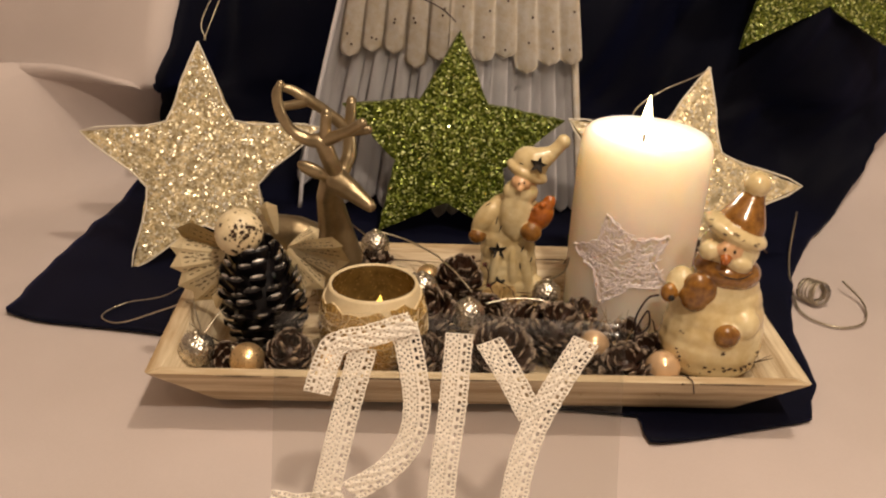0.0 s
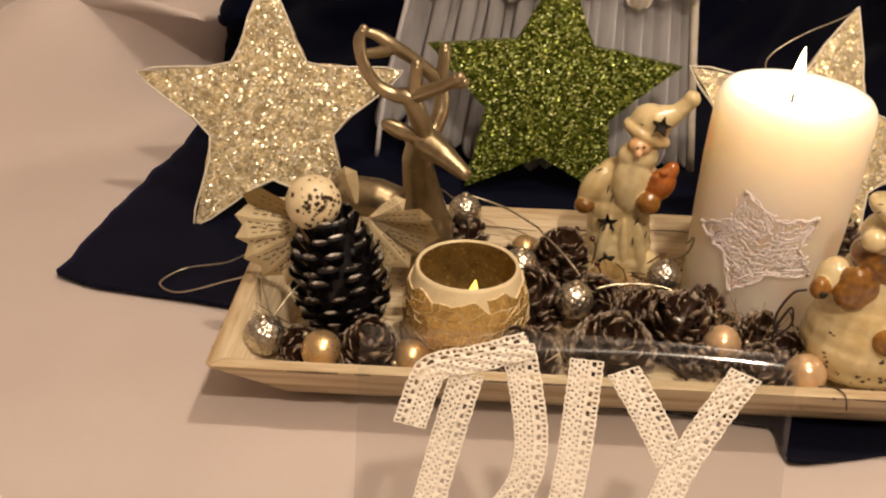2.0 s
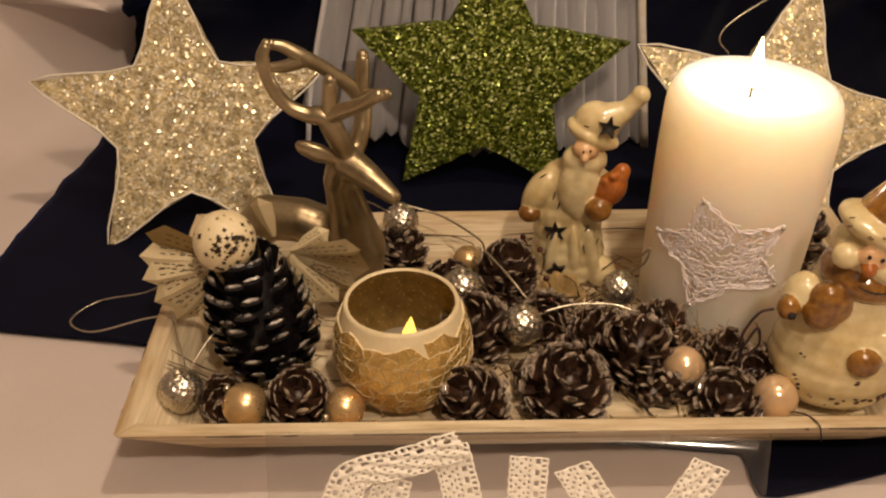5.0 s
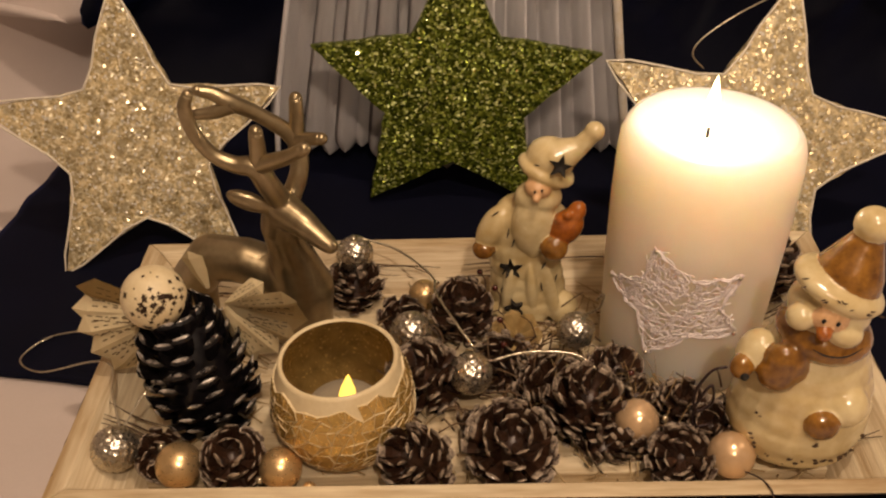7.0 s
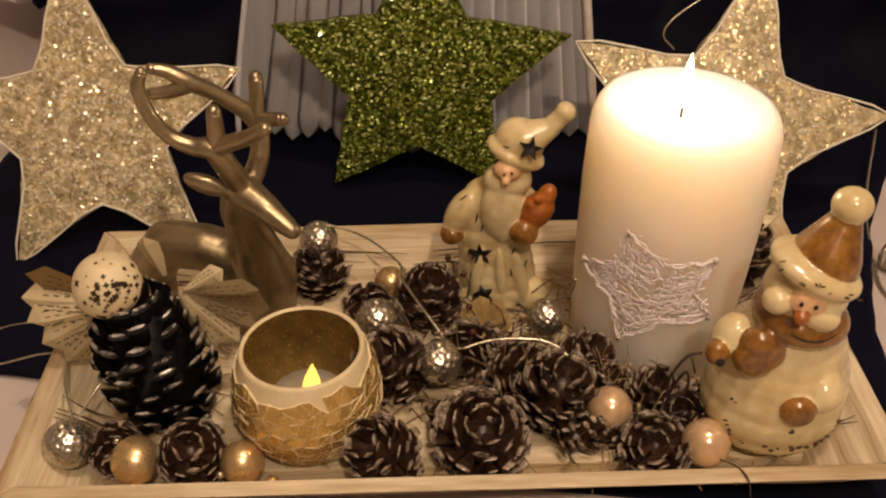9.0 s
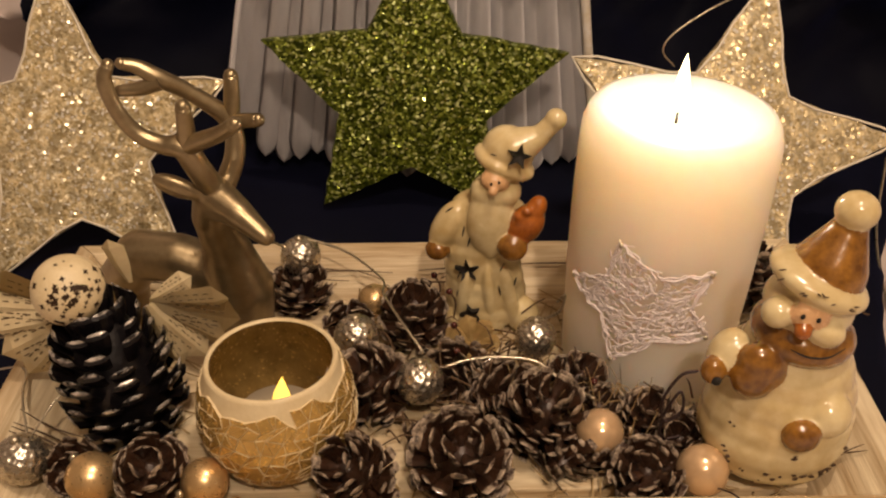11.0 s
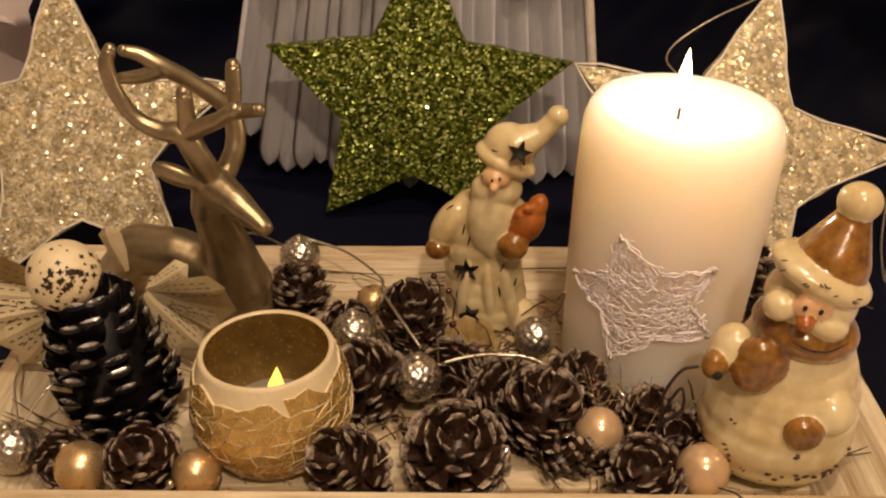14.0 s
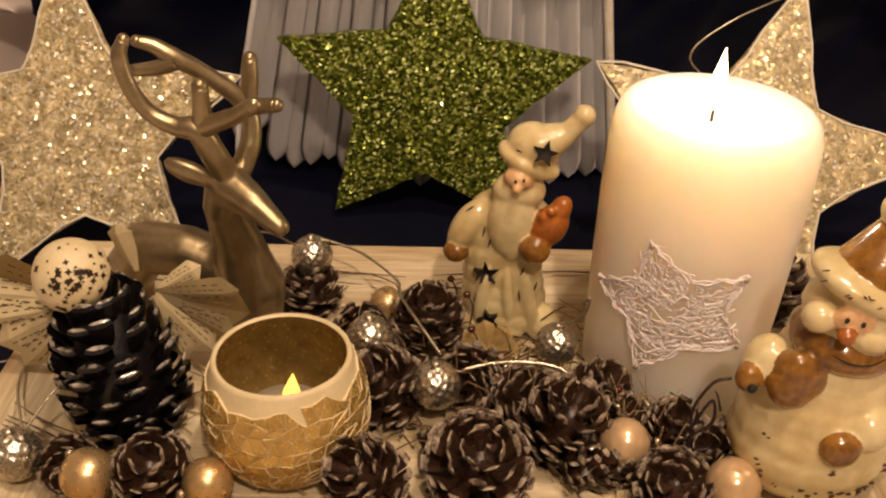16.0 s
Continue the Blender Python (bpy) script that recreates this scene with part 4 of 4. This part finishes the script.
for k in range(420):
    x, y = rnd.uniform(-0.09, 0.225), rnd.uniform(0.482, 0.63)
    a, L = rnd.uniform(0, 6.28), rnd.uniform(0.006, 0.022)
    z = 0.0268 + rnd.uniform(0, 0.004)
    tube([(x, y, z), (x + L * math.cos(a), y + min(0.01, L * math.sin(a)), z + 0.001)], [0.0005, 0.0003], 4, bm, steps=2)
solo("dry_straw", bm, STRAW, "scattered dry straw on the tray floor", "straw", kind="stuff")
bm = bmesh.new()
for k in range(54):
    x, y = rnd.gauss(0.148, 0.022), rnd.gauss(0.528, 0.010)
    a = rnd.uniform(0, 3.14)
    tube([(x, y, 0.03), (x + 0.006 * math.cos(a), y + 0.004 * math.sin(a), rnd.uniform(0.036, 0.050)), (x + 0.014 * math.cos(a), y + 0.006 * math.sin(a), rnd.uniform(0.040, 0.064))], [0.0004, 0.0002], 4, bm, steps=3)
solo("dry_tendrils", bm, STRAW, "fine dry tendrils in front of the candle", "twigs", kind="stuff")

for x, y, z in ((0.083, 0.556, 0.050), (0.081, 0.574, 0.052), (0.069, 0.612, 0.056), (0.078, 0.592, 0.060), (0.148, 0.533, 0.052)):
    solo("berry", blob(bmesh.new(), (0, 0, 0), (0.0019, 0.0019, 0.0018), seg=14), BERRY, "small dark red dried berry among twigs", "berry", pose(x, y, z), "berries")
    thread("berry_stalk", [(x, y, z), (x + 0.003, y + 0.002, z - 0.008), (x + 0.002, y + 0.006, z - 0.022)], 0.0005, TWIG, "thin brown berry stalk", "twig")
flower = thing("dried_flower", "translucent yellow dried flower at the gnome's feet", "flower", pose(0.090, 0.578, 0.036, 35, 0, 0))
for k in range(7):
    part("petal", finish(pleat(0.016, 0.010, 0.002), "petal", PETAL, smooth=False), None, flower, at=pose(0, 0, 0, 0, -18, k * 51))

# ---- deer ----
deer_blobs = []
deer_blobs += chain(0, (-0.096, 0.600, 0.040), (-0.094, 0.597, 0.062), 0.0120, 0.0130, 4)
deer_blobs += chain(0, (-0.094, 0.597, 0.062), (-0.081, 0.594, 0.079), 0.0130, 0.0135, 5)
deer_blobs += chain(0, (-0.081, 0.594, 0.079), (-0.060, 0.590, 0.080), 0.0135, 0.0130, 5)
deer_blobs += chain(0, (-0.060, 0.590, 0.080), (-0.032, 0.586, 0.068), 0.0130, 0.0155, 7)
deer_blobs += chain(0, (-0.030, 0.585, 0.040), (-0.028, 0.584, 0.066), 0.0160, 0.0170, 5)
deer_blobs += chain(0, (-0.028, 0.584, 0.066), (-0.031, 0.580, 0.092), 0.0165, 0.0120, 7)
deer_blobs += chain(0, (-0.031, 0.580, 0.092), (-0.033, 0.570, 0.117), 0.0118, 0.0092, 7)
deer_blobs += chain(0, (-0.033, 0.569, 0.118), (-0.029, 0.565, 0.132), 0.0092, 0.0096, 4)
deer_blobs += chain(0, (-0.029, 0.565, 0.132), (-0.016, 0.557, 0.127), 0.0098, 0.0074, 6)
deer_blobs += chain(0, (-0.016, 0.557, 0.127), (-0.0030, 0.5495, 0.1195), 0.0072, 0.0046, 7)
deer_blobs += [(0, (-0.0425, 0.557, 0.1410), (0.0125, 0.0036, 0.0056), (0, 24, 0)), (0, (-0.022, 0.578, 0.140), (0.007, 0.004, 0.005), (0, -30, 40))]


def antlers(bm):
    """Two beams with their tines, an eye and the nostril."""
    front = [(-0.028, 0.562, 0.138), (-0.0315, 0.558, 0.150), (-0.036, 0.556, 0.161), (-0.045, 0.556, 0.1625), (-0.055, 0.556, 0.168), (-0.062, 0.556, 0.179), (-0.0645, 0.556, 0.192), (-0.062, 0.557, 0.199)]
    tube(front, [0.0060, 0.0058, 0.0056, 0.0042, 0.0036, 0.0034, 0.0034, 0.0026], 14, bm)
    tube([(-0.034, 0.556, 0.159), (-0.033, 0.555, 0.170), (-0.032, 0.553, 0.182)], [0.0050, 0.0040, 0.0034], 12, bm)
    tube([(-0.034, 0.556, 0.162), (-0.025, 0.551, 0.1675), (-0.016, 0.546, 0.173), (-0.0075, 0.541, 0.180)], [0.0048, 0.0040, 0.0036, 0.0032], 12, bm)
    back = [(-0.027, 0.569, 0.129), (-0.0205, 0.580, 0.145), (-0.0225, 0.584, 0.161), (-0.037, 0.582, 0.175), (-0.049, 0.578, 0.184), (-0.057, 0.577, 0.1895), (-0.0635, 0.575, 0.192)]
    tube(back, [0.0054, 0.0048, 0.0044, 0.0038, 0.0042, 0.0034, 0.0026], 14, bm)
    tube([(-0.0215, 0.584, 0.158), (-0.020, 0.586, 0.170), (-0.0195, 0.588, 0.181)], [0.0042, 0.0038, 0.0034], 12, bm)
    tube([(-0.048, 0.577, 0.183), (-0.057, 0.576, 0.180), (-0.067, 0.575, 0.179)], [0.0040, 0.0034, 0.0026], 12, bm)
    tube([(-0.0225, 0.584, 0.160), (-0.015, 0.581, 0.162), (-0.007, 0.578, 0.164)], [0.0040, 0.0036, 0.0032], 12, bm)
    for tip, r in (((-0.062, 0.557, 0.199), 0.0027), ((-0.0635, 0.575, 0.192), 0.0027), ((-0.032, 0.553, 0.182), 0.0034), ((-0.0075, 0.541, 0.180), 0.0032), ((-0.0195, 0.588, 0.181), 0.0034), ((-0.067, 0.575, 0.179), 0.0026), ((-0.007, 0.578, 0.164), 0.0032)):
        blob(bm, tip, (r,) * 3, seg=10)
    blob(bm, (-0.0215, 0.5555, 0.1315), (0.0016, 0.0011, 0.0013), seg=8)


solo("deer_figurine", sculpt("deer_figurine", deer_blobs, 0.0011, [CHAMPAGNE], antlers), None, "champagne metallic resting deer figurine with antlers", "figurine")

# ---- gnome figure: 0 cream, 1 brown, 2 rust, 3 skin, 4 dark ----
g = [(0, (0.097, 0.602, 0.040), (0.0225, 0.0180, 0.0150), (0, 0, 0)), (0, (0.096, 0.602, 0.055), (0.0212, 0.0165, 0.018), (0, 0, 0)),
     (0, (0.094, 0.602, 0.075), (0.0200, 0.0150, 0.020), (0, 0, 0)), (0, (0.094, 0.602, 0.094), (0.0178, 0.0135, 0.015), (0, 0, 0)), (0, (0.095, 0.602, 0.065), (0.0208, 0.0158, 0.020), (0, 0, 0)), (0, (0.094, 0.602, 0.085), (0.0192, 0.0142, 0.018), (0, 0, 0)), (0, (0.0965, 0.602, 0.047), (0.0222, 0.0174, 0.018), (0, 0, 0)),
     (0, (0.1165, 0.595, 0.036), (0.0095, 0.0090, 0.011), (0, -28, 0)), (0, (0.109, 0.589, 0.052), (0.0045, 0.0040, 0.018), (0, -10, 0)), (0, (0.086, 0.589, 0.056), (0.0040, 0.0040, 0.020), (0, 8, 0)), (0, (0.0985, 0.5868, 0.055), (0.0036, 0.0036, 0.018), (0, -4, 0)), (0, (0.083, 0.594, 0.034), (0.0085, 0.0080, 0.010), (0, 15, 0)), (0, (0.099, 0.591, 0.034), (0.009, 0.007, 0.010), (0, 0, 0)),
     (0, (0.077, 0.598, 0.090), (0.0080, 0.0085, 0.016), (0, 28, 0)), (1, (0.0715, 0.594, 0.0775), (0.0066, 0.0062, 0.0058), (0, 0, 0)),
     (0, (0.112, 0.598, 0.094), (0.0075, 0.008, 0.014), (0, -20, 0)),
     (0, (0.0985, 0.590, 0.099), (0.0118, 0.0085, 0.021), (0, 6, 0)), (0, (0.0995, 0.589, 0.088), (0.0065, 0.0060, 0.012), (0, 4, 0)), (0, (0.101, 0.592, 0.114), (0.0130, 0.0095, 0.0100), (0, 0, 0)),
     (3, (0.1005, 0.5865, 0.123), (0.0075, 0.0062, 0.0052), (0, 14, 0)), (3, (0.0995, 0.5798, 0.1205), (0.0024, 0.0024, 0.0024), (0, 0, 0)),
     (0, (0.105, 0.596, 0.1285), (0.0165, 0.0135, 0.0062), (0, 24, 0)), (0, (0.107, 0.597, 0.1345), (0.0135, 0.0120, 0.0120), (0, 26, 0)),
     (2, (0.1165, 0.587, 0.098), (0.0088, 0.0068, 0.0120), (0, 24, 0)), (2, (0.1210, 0.587, 0.107), (0.0052, 0.0050, 0.0075), (0, 24, 0)), (2, (0.1125, 0.5845, 0.104), (0.0030, 0.0030, 0.0028), (0, 24, 0)), (2, (0.1165, 0.583, 0.108), (0.0028, 0.0028, 0.0026), (0, 24, 0)), (1, (0.1100, 0.583, 0.0865), (0.0078, 0.0066, 0.0076), (0, 0, 0))]
g = [(m, (x, y + 0.011, z), r, t) for m, (x, y, z), r, t in g]
g += chain(0, (0.109, 0.606, 0.136), (0.121, 0.606, 0.1425), 0.0105, 0.0056, 5) + chain(0, (0.121, 0.606, 0.1425), (0.1285, 0.606, 0.1510), 0.0054, 0.0046, 5) + [(0, (0.1290, 0.606, 0.1520), (0.0054,) * 3, (0, 0, 0))]


def flat_star(bm, c, n, R, mi, turn=0):
    """A solid near-black star that stands for the shade inside a star-shaped opening."""
    q = Vector(n).to_track_quat("Z", "Y").to_matrix().to_4x4() @ pose(0, 0, 0, 0, 0, turn)
    pts = [bm.verts.new(Vector(c) + q @ Vector((x, y, 0))) for x, y in star_outline(R, 0.42)]
    low = [bm.verts.new(Vector(c) + q @ Vector((x, y, -0.004))) for x, y in star_outline(R, 0.42)]
    bm.faces.new(pts).material_index = mi
    for i in range(10):
        bm.faces.new((pts[i], pts[(i + 1) % 10], low[(i + 1) % 10], low[i])).material_index = mi


def dash(bm, c, d, mi, r=0.0005):
    c, d = Vector(c), Vector(d)
    tube([c - d / 2, c, c + d / 2], [r * 0.5, r, r * 0.5], 5, bm, mi, steps=2)


def gnome_marks(bm):
    old = set(bm.verts)
    flat_star(bm, (0.087, 0.5862, 0.0690), (-0.1, -1, 0.1), 0.0068, 4, 8)
    flat_star(bm, (0.1118, 0.5818, 0.1385), (0.15, -1, 0.5), 0.0062, 4, -18)
    flat_star(bm, (0.089, 0.5815, 0.0435), (0, -1, 0.1), 0.0058, 4, 20)
    for x in (-0.0028, 0.0010):
        blob(bm, (0.1015 + x, 0.5805, 0.1248 + x * 0.2), (0.0007, 0.0006, 0.0010), mi=4, seg=8)
    for c, d in (((0.085, 0.5888, 0.092), (0.001, 0, 0.006)), ((0.0985, 0.5862, 0.084), (0.0, 0, 0.005)), ((0.105, 0.5875, 0.071), (0.002, 0, 0.005)), ((0.083, 0.5885, 0.066), (0.002, 0, 0.005)), ((0.088, 0.5872, 0.087), (0.0015, 0, 0.006)),
                 ((0.104, 0.5850, 0.058), (-0.001, 0, 0.006)), ((0.112, 0.588, 0.062), (0.001, 0, 0.005)), ((0.078, 0.590, 0.104), (0.004, 0, 0.003)), ((0.0995, 0.5845, 0.138), (0.003, 0, -0.001)), ((0.082, 0.588, 0.054), (0.001, 0, 0.005))):
        dash(bm, c, d, 4)

    for v in bm.verts:
        if v not in old:
            v.co.y += 0.011


solo("gnome_figurine", sculpt("gnome_figurine", g, 0.0007, [CREAM, BROWN, RUST, SKIN, DARK, SPECK], gnome_marks, 9), None, "glazed cream ceramic gnome figurine holding a brown sack", "figurine")

# ---- snowman figure ----
s = [(0, (0.226, 0.512, 0.050), (0.0340, 0.0300, 0.0245), (0, 0, 0)), (0, (0.2268, 0.512, 0.058), (0.0333, 0.0293, 0.0260), (0, 0, 0)), (0, (0.2275, 0.5125, 0.068), (0.0315, 0.0278, 0.0260), (0, 0, 0)), (0, (0.2282, 0.513, 0.079), (0.0280, 0.0250, 0.0240), (0, 0, 0)), (0, (0.229, 0.513, 0.090), (0.0238, 0.0215, 0.0180), (0, 0, 0)), (0, (0.226, 0.512, 0.040), (0.0318, 0.0280, 0.0140), (0, 0, 0)),
     (1, (0.229, 0.5095, 0.1030), (0.0222, 0.0212, 0.0118), (0, 8, 0)), (1, (0.2110, 0.4965, 0.0935), (0.0098, 0.0078, 0.0120), (0, -28, 0)), (1, (0.2080, 0.4958, 0.0880), (0.0096, 0.0072, 0.0098), (0, -28, 0)),
     (0, (0.229, 0.510, 0.117), (0.0190, 0.0180, 0.0130), (0, 8, 0)), (0, (0.2135, 0.4990, 0.1195), (0.0070, 0.0068, 0.0066), (0, 0, 0)), (0, (0.2325, 0.4955, 0.1130), (0.0084, 0.0070, 0.0060), (0, 12, 0)),
     (2, (0.2215, 0.4900, 0.1170), (0.0038, 0.0040, 0.0036), (0, 0, 0)), (3, (0.2245, 0.4945, 0.1215), (0.0085, 0.0045, 0.0060), (0, 14, 0)),
     (0, (0.2305, 0.509, 0.1292), (0.0222, 0.0197, 0.0080), (0, 22, 0)),
     *chain(1, (0.2335, 0.510, 0.1325), (0.2400, 0.513, 0.1535), 0.0155, 0.0060, 9),
     (0, (0.2405, 0.513, 0.1590), (0.0088, 0.0088, 0.0080), (0, 0, 0)),
     (0, (0.240, 0.493, 0.072), (0.0110, 0.0110, 0.0105), (0, -30, 0)), (1, (0.2285, 0.4835, 0.0670), (0.0082, 0.0056, 0.0078), (0, 20, 0)),
     (0, (0.199, 0.506, 0.093), (0.0085, 0.0090, 0.0120), (0, 20, 0)), (1, (0.1920, 0.499, 0.0890), (0.0055, 0.0056, 0.0066), (0, 0, 0))]


def snow_marks(bm):
    for x in (-0.0034, 0.0030):
        blob(bm, (0.2235 + x, 0.4898, 0.1235 - x * 0.25), (0.0010, 0.0007, 0.0013), mi=4, seg=8)
    tube([(0.2180, 0.4895, 0.1085), (0.2250, 0.4880, 0.1058), (0.2330, 0.4880, 0.1058), (0.2400, 0.4905, 0.1085)], [0.0002, 0.0005, 0.0004, 0.0002], 5, bm, 4)
    # hole in the hand: its shade painted as a near-black disc
    blob(bm, (0.1925, 0.4930, 0.0880), (0.0022, 0.0012, 0.0022), mi=4, seg=8)
    rr = random.Random(77)
    for k in range(46):
        a = rr.uniform(-2.6, -0.6)
        z = rr.choice((rr.uniform(0.033, 0.05), rr.uniform(0.033, 0.046), rr.uniform(0.033, 0.075)))
        rx = 0.0340 * math.sqrt(max(0.05, 1 - ((z - 0.052) / 0.032) ** 2))
        dash(bm, (0.226 + rx * math.cos(a), 0.512 + rx * 0.872 * math.sin(a), z), (rr.uniform(0.001, 0.003), 0, rr.uniform(-0.001, 0.001)), 5, rr.uniform(0.0003, 0.0010))
    for k in range(16):
        a = rr.uniform(-2.7, -0.4)
        dash(bm, (0.2305 + 0.0212 * math.cos(a), 0.509 + 0.0190 * math.sin(a), 0.1290 - 0.0212 * math.cos(a) * 0.4 + rr.uniform(-0.002, 0.004)), (rr.uniform(0.001, 0.003), 0, rr.uniform(-0.002, 0.001)), 5, 0.0004)


solo("snowman_figurine", sculpt("snowman_figurine", s, 0.0007, [CREAM, BROWN, RUST, SKIN, DARK, SPECK], snow_marks, 26), None, "glazed cream ceramic snowman figurine with brown hat and scarf", "figurine")


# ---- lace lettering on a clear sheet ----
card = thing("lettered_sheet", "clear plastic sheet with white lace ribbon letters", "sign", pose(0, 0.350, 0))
bm = bmesh.new()
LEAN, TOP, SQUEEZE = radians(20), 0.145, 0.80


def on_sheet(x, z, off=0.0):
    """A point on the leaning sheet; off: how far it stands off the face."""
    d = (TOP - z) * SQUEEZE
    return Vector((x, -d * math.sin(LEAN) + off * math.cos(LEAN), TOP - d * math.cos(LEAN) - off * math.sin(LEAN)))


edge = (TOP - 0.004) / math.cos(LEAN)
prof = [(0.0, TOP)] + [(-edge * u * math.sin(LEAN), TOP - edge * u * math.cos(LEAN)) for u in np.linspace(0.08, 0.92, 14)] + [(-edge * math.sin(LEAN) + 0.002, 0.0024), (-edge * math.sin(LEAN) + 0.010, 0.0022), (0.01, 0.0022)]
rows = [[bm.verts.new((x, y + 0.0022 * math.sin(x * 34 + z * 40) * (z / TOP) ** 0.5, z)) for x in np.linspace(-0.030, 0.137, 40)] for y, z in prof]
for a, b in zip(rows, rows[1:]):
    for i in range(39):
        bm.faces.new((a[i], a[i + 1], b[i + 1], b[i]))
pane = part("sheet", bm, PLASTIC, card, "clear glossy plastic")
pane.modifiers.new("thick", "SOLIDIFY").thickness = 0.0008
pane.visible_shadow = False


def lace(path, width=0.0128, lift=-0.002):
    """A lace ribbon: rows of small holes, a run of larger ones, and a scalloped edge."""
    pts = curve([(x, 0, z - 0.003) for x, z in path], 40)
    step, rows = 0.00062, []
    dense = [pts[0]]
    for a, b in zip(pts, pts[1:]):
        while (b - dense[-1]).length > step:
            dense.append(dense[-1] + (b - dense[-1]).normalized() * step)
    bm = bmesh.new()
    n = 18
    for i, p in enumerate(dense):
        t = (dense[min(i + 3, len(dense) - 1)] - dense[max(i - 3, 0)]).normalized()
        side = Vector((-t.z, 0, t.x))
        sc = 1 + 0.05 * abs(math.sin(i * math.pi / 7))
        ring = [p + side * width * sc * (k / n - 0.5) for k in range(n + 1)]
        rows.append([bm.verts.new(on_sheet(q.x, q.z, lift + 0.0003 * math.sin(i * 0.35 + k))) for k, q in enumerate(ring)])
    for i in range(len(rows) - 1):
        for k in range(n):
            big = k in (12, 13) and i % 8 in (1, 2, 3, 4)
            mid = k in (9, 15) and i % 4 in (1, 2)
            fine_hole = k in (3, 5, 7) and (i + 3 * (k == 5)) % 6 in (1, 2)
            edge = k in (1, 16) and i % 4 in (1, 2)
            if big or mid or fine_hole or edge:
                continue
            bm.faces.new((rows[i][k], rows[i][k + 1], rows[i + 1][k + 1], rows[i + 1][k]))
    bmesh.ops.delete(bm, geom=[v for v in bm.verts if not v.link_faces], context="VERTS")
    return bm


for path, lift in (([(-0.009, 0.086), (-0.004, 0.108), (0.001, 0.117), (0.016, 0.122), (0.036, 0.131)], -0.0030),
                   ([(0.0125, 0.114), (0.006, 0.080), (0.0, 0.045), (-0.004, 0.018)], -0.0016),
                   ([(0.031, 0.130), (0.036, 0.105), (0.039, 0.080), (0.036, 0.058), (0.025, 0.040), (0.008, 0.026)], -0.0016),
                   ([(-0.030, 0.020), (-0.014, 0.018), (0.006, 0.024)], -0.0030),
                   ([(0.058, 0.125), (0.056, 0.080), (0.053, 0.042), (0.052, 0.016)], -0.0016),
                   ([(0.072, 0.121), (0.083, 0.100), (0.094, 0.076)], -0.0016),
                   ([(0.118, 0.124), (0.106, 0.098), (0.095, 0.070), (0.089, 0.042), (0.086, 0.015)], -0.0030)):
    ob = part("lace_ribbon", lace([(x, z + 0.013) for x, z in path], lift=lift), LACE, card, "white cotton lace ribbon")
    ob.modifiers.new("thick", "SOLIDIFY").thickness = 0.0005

# ---- clear thread and spool beside the tray ----
thread("clear_thread", [(0.375, 0.80, 0.030), (0.352, 0.735, 0.010), (0.338, 0.672, 0.006), (0.338, 0.640, 0.004), (0.358, 0.622, 0.004), (0.382, 0.632, 0.004), (0.392, 0.662, 0.006), (0.384, 0.69, 0.012)], 0.0009, WIRE, "shiny clear thread curling on the cloth", "thread")
spool = thing("thread_spool", "small clear plastic spool of silver thread", "spool", pose(0.352, 0.668, 0.012, 80, 0, 30))
part("core", lathe([(0, -0.010), (0.009, -0.010), (0.009, 0.010), (0, 0.010)], 24), GLASS, spool)
for k in range(5):
    part("winding", tube([(0.0095 * math.cos(a), 0.0095 * math.sin(a), -0.007 + 0.0035 * k) for a in np.linspace(0, 6.283, 13)], 0.0008, 6, steps=2), WIRE, spool)
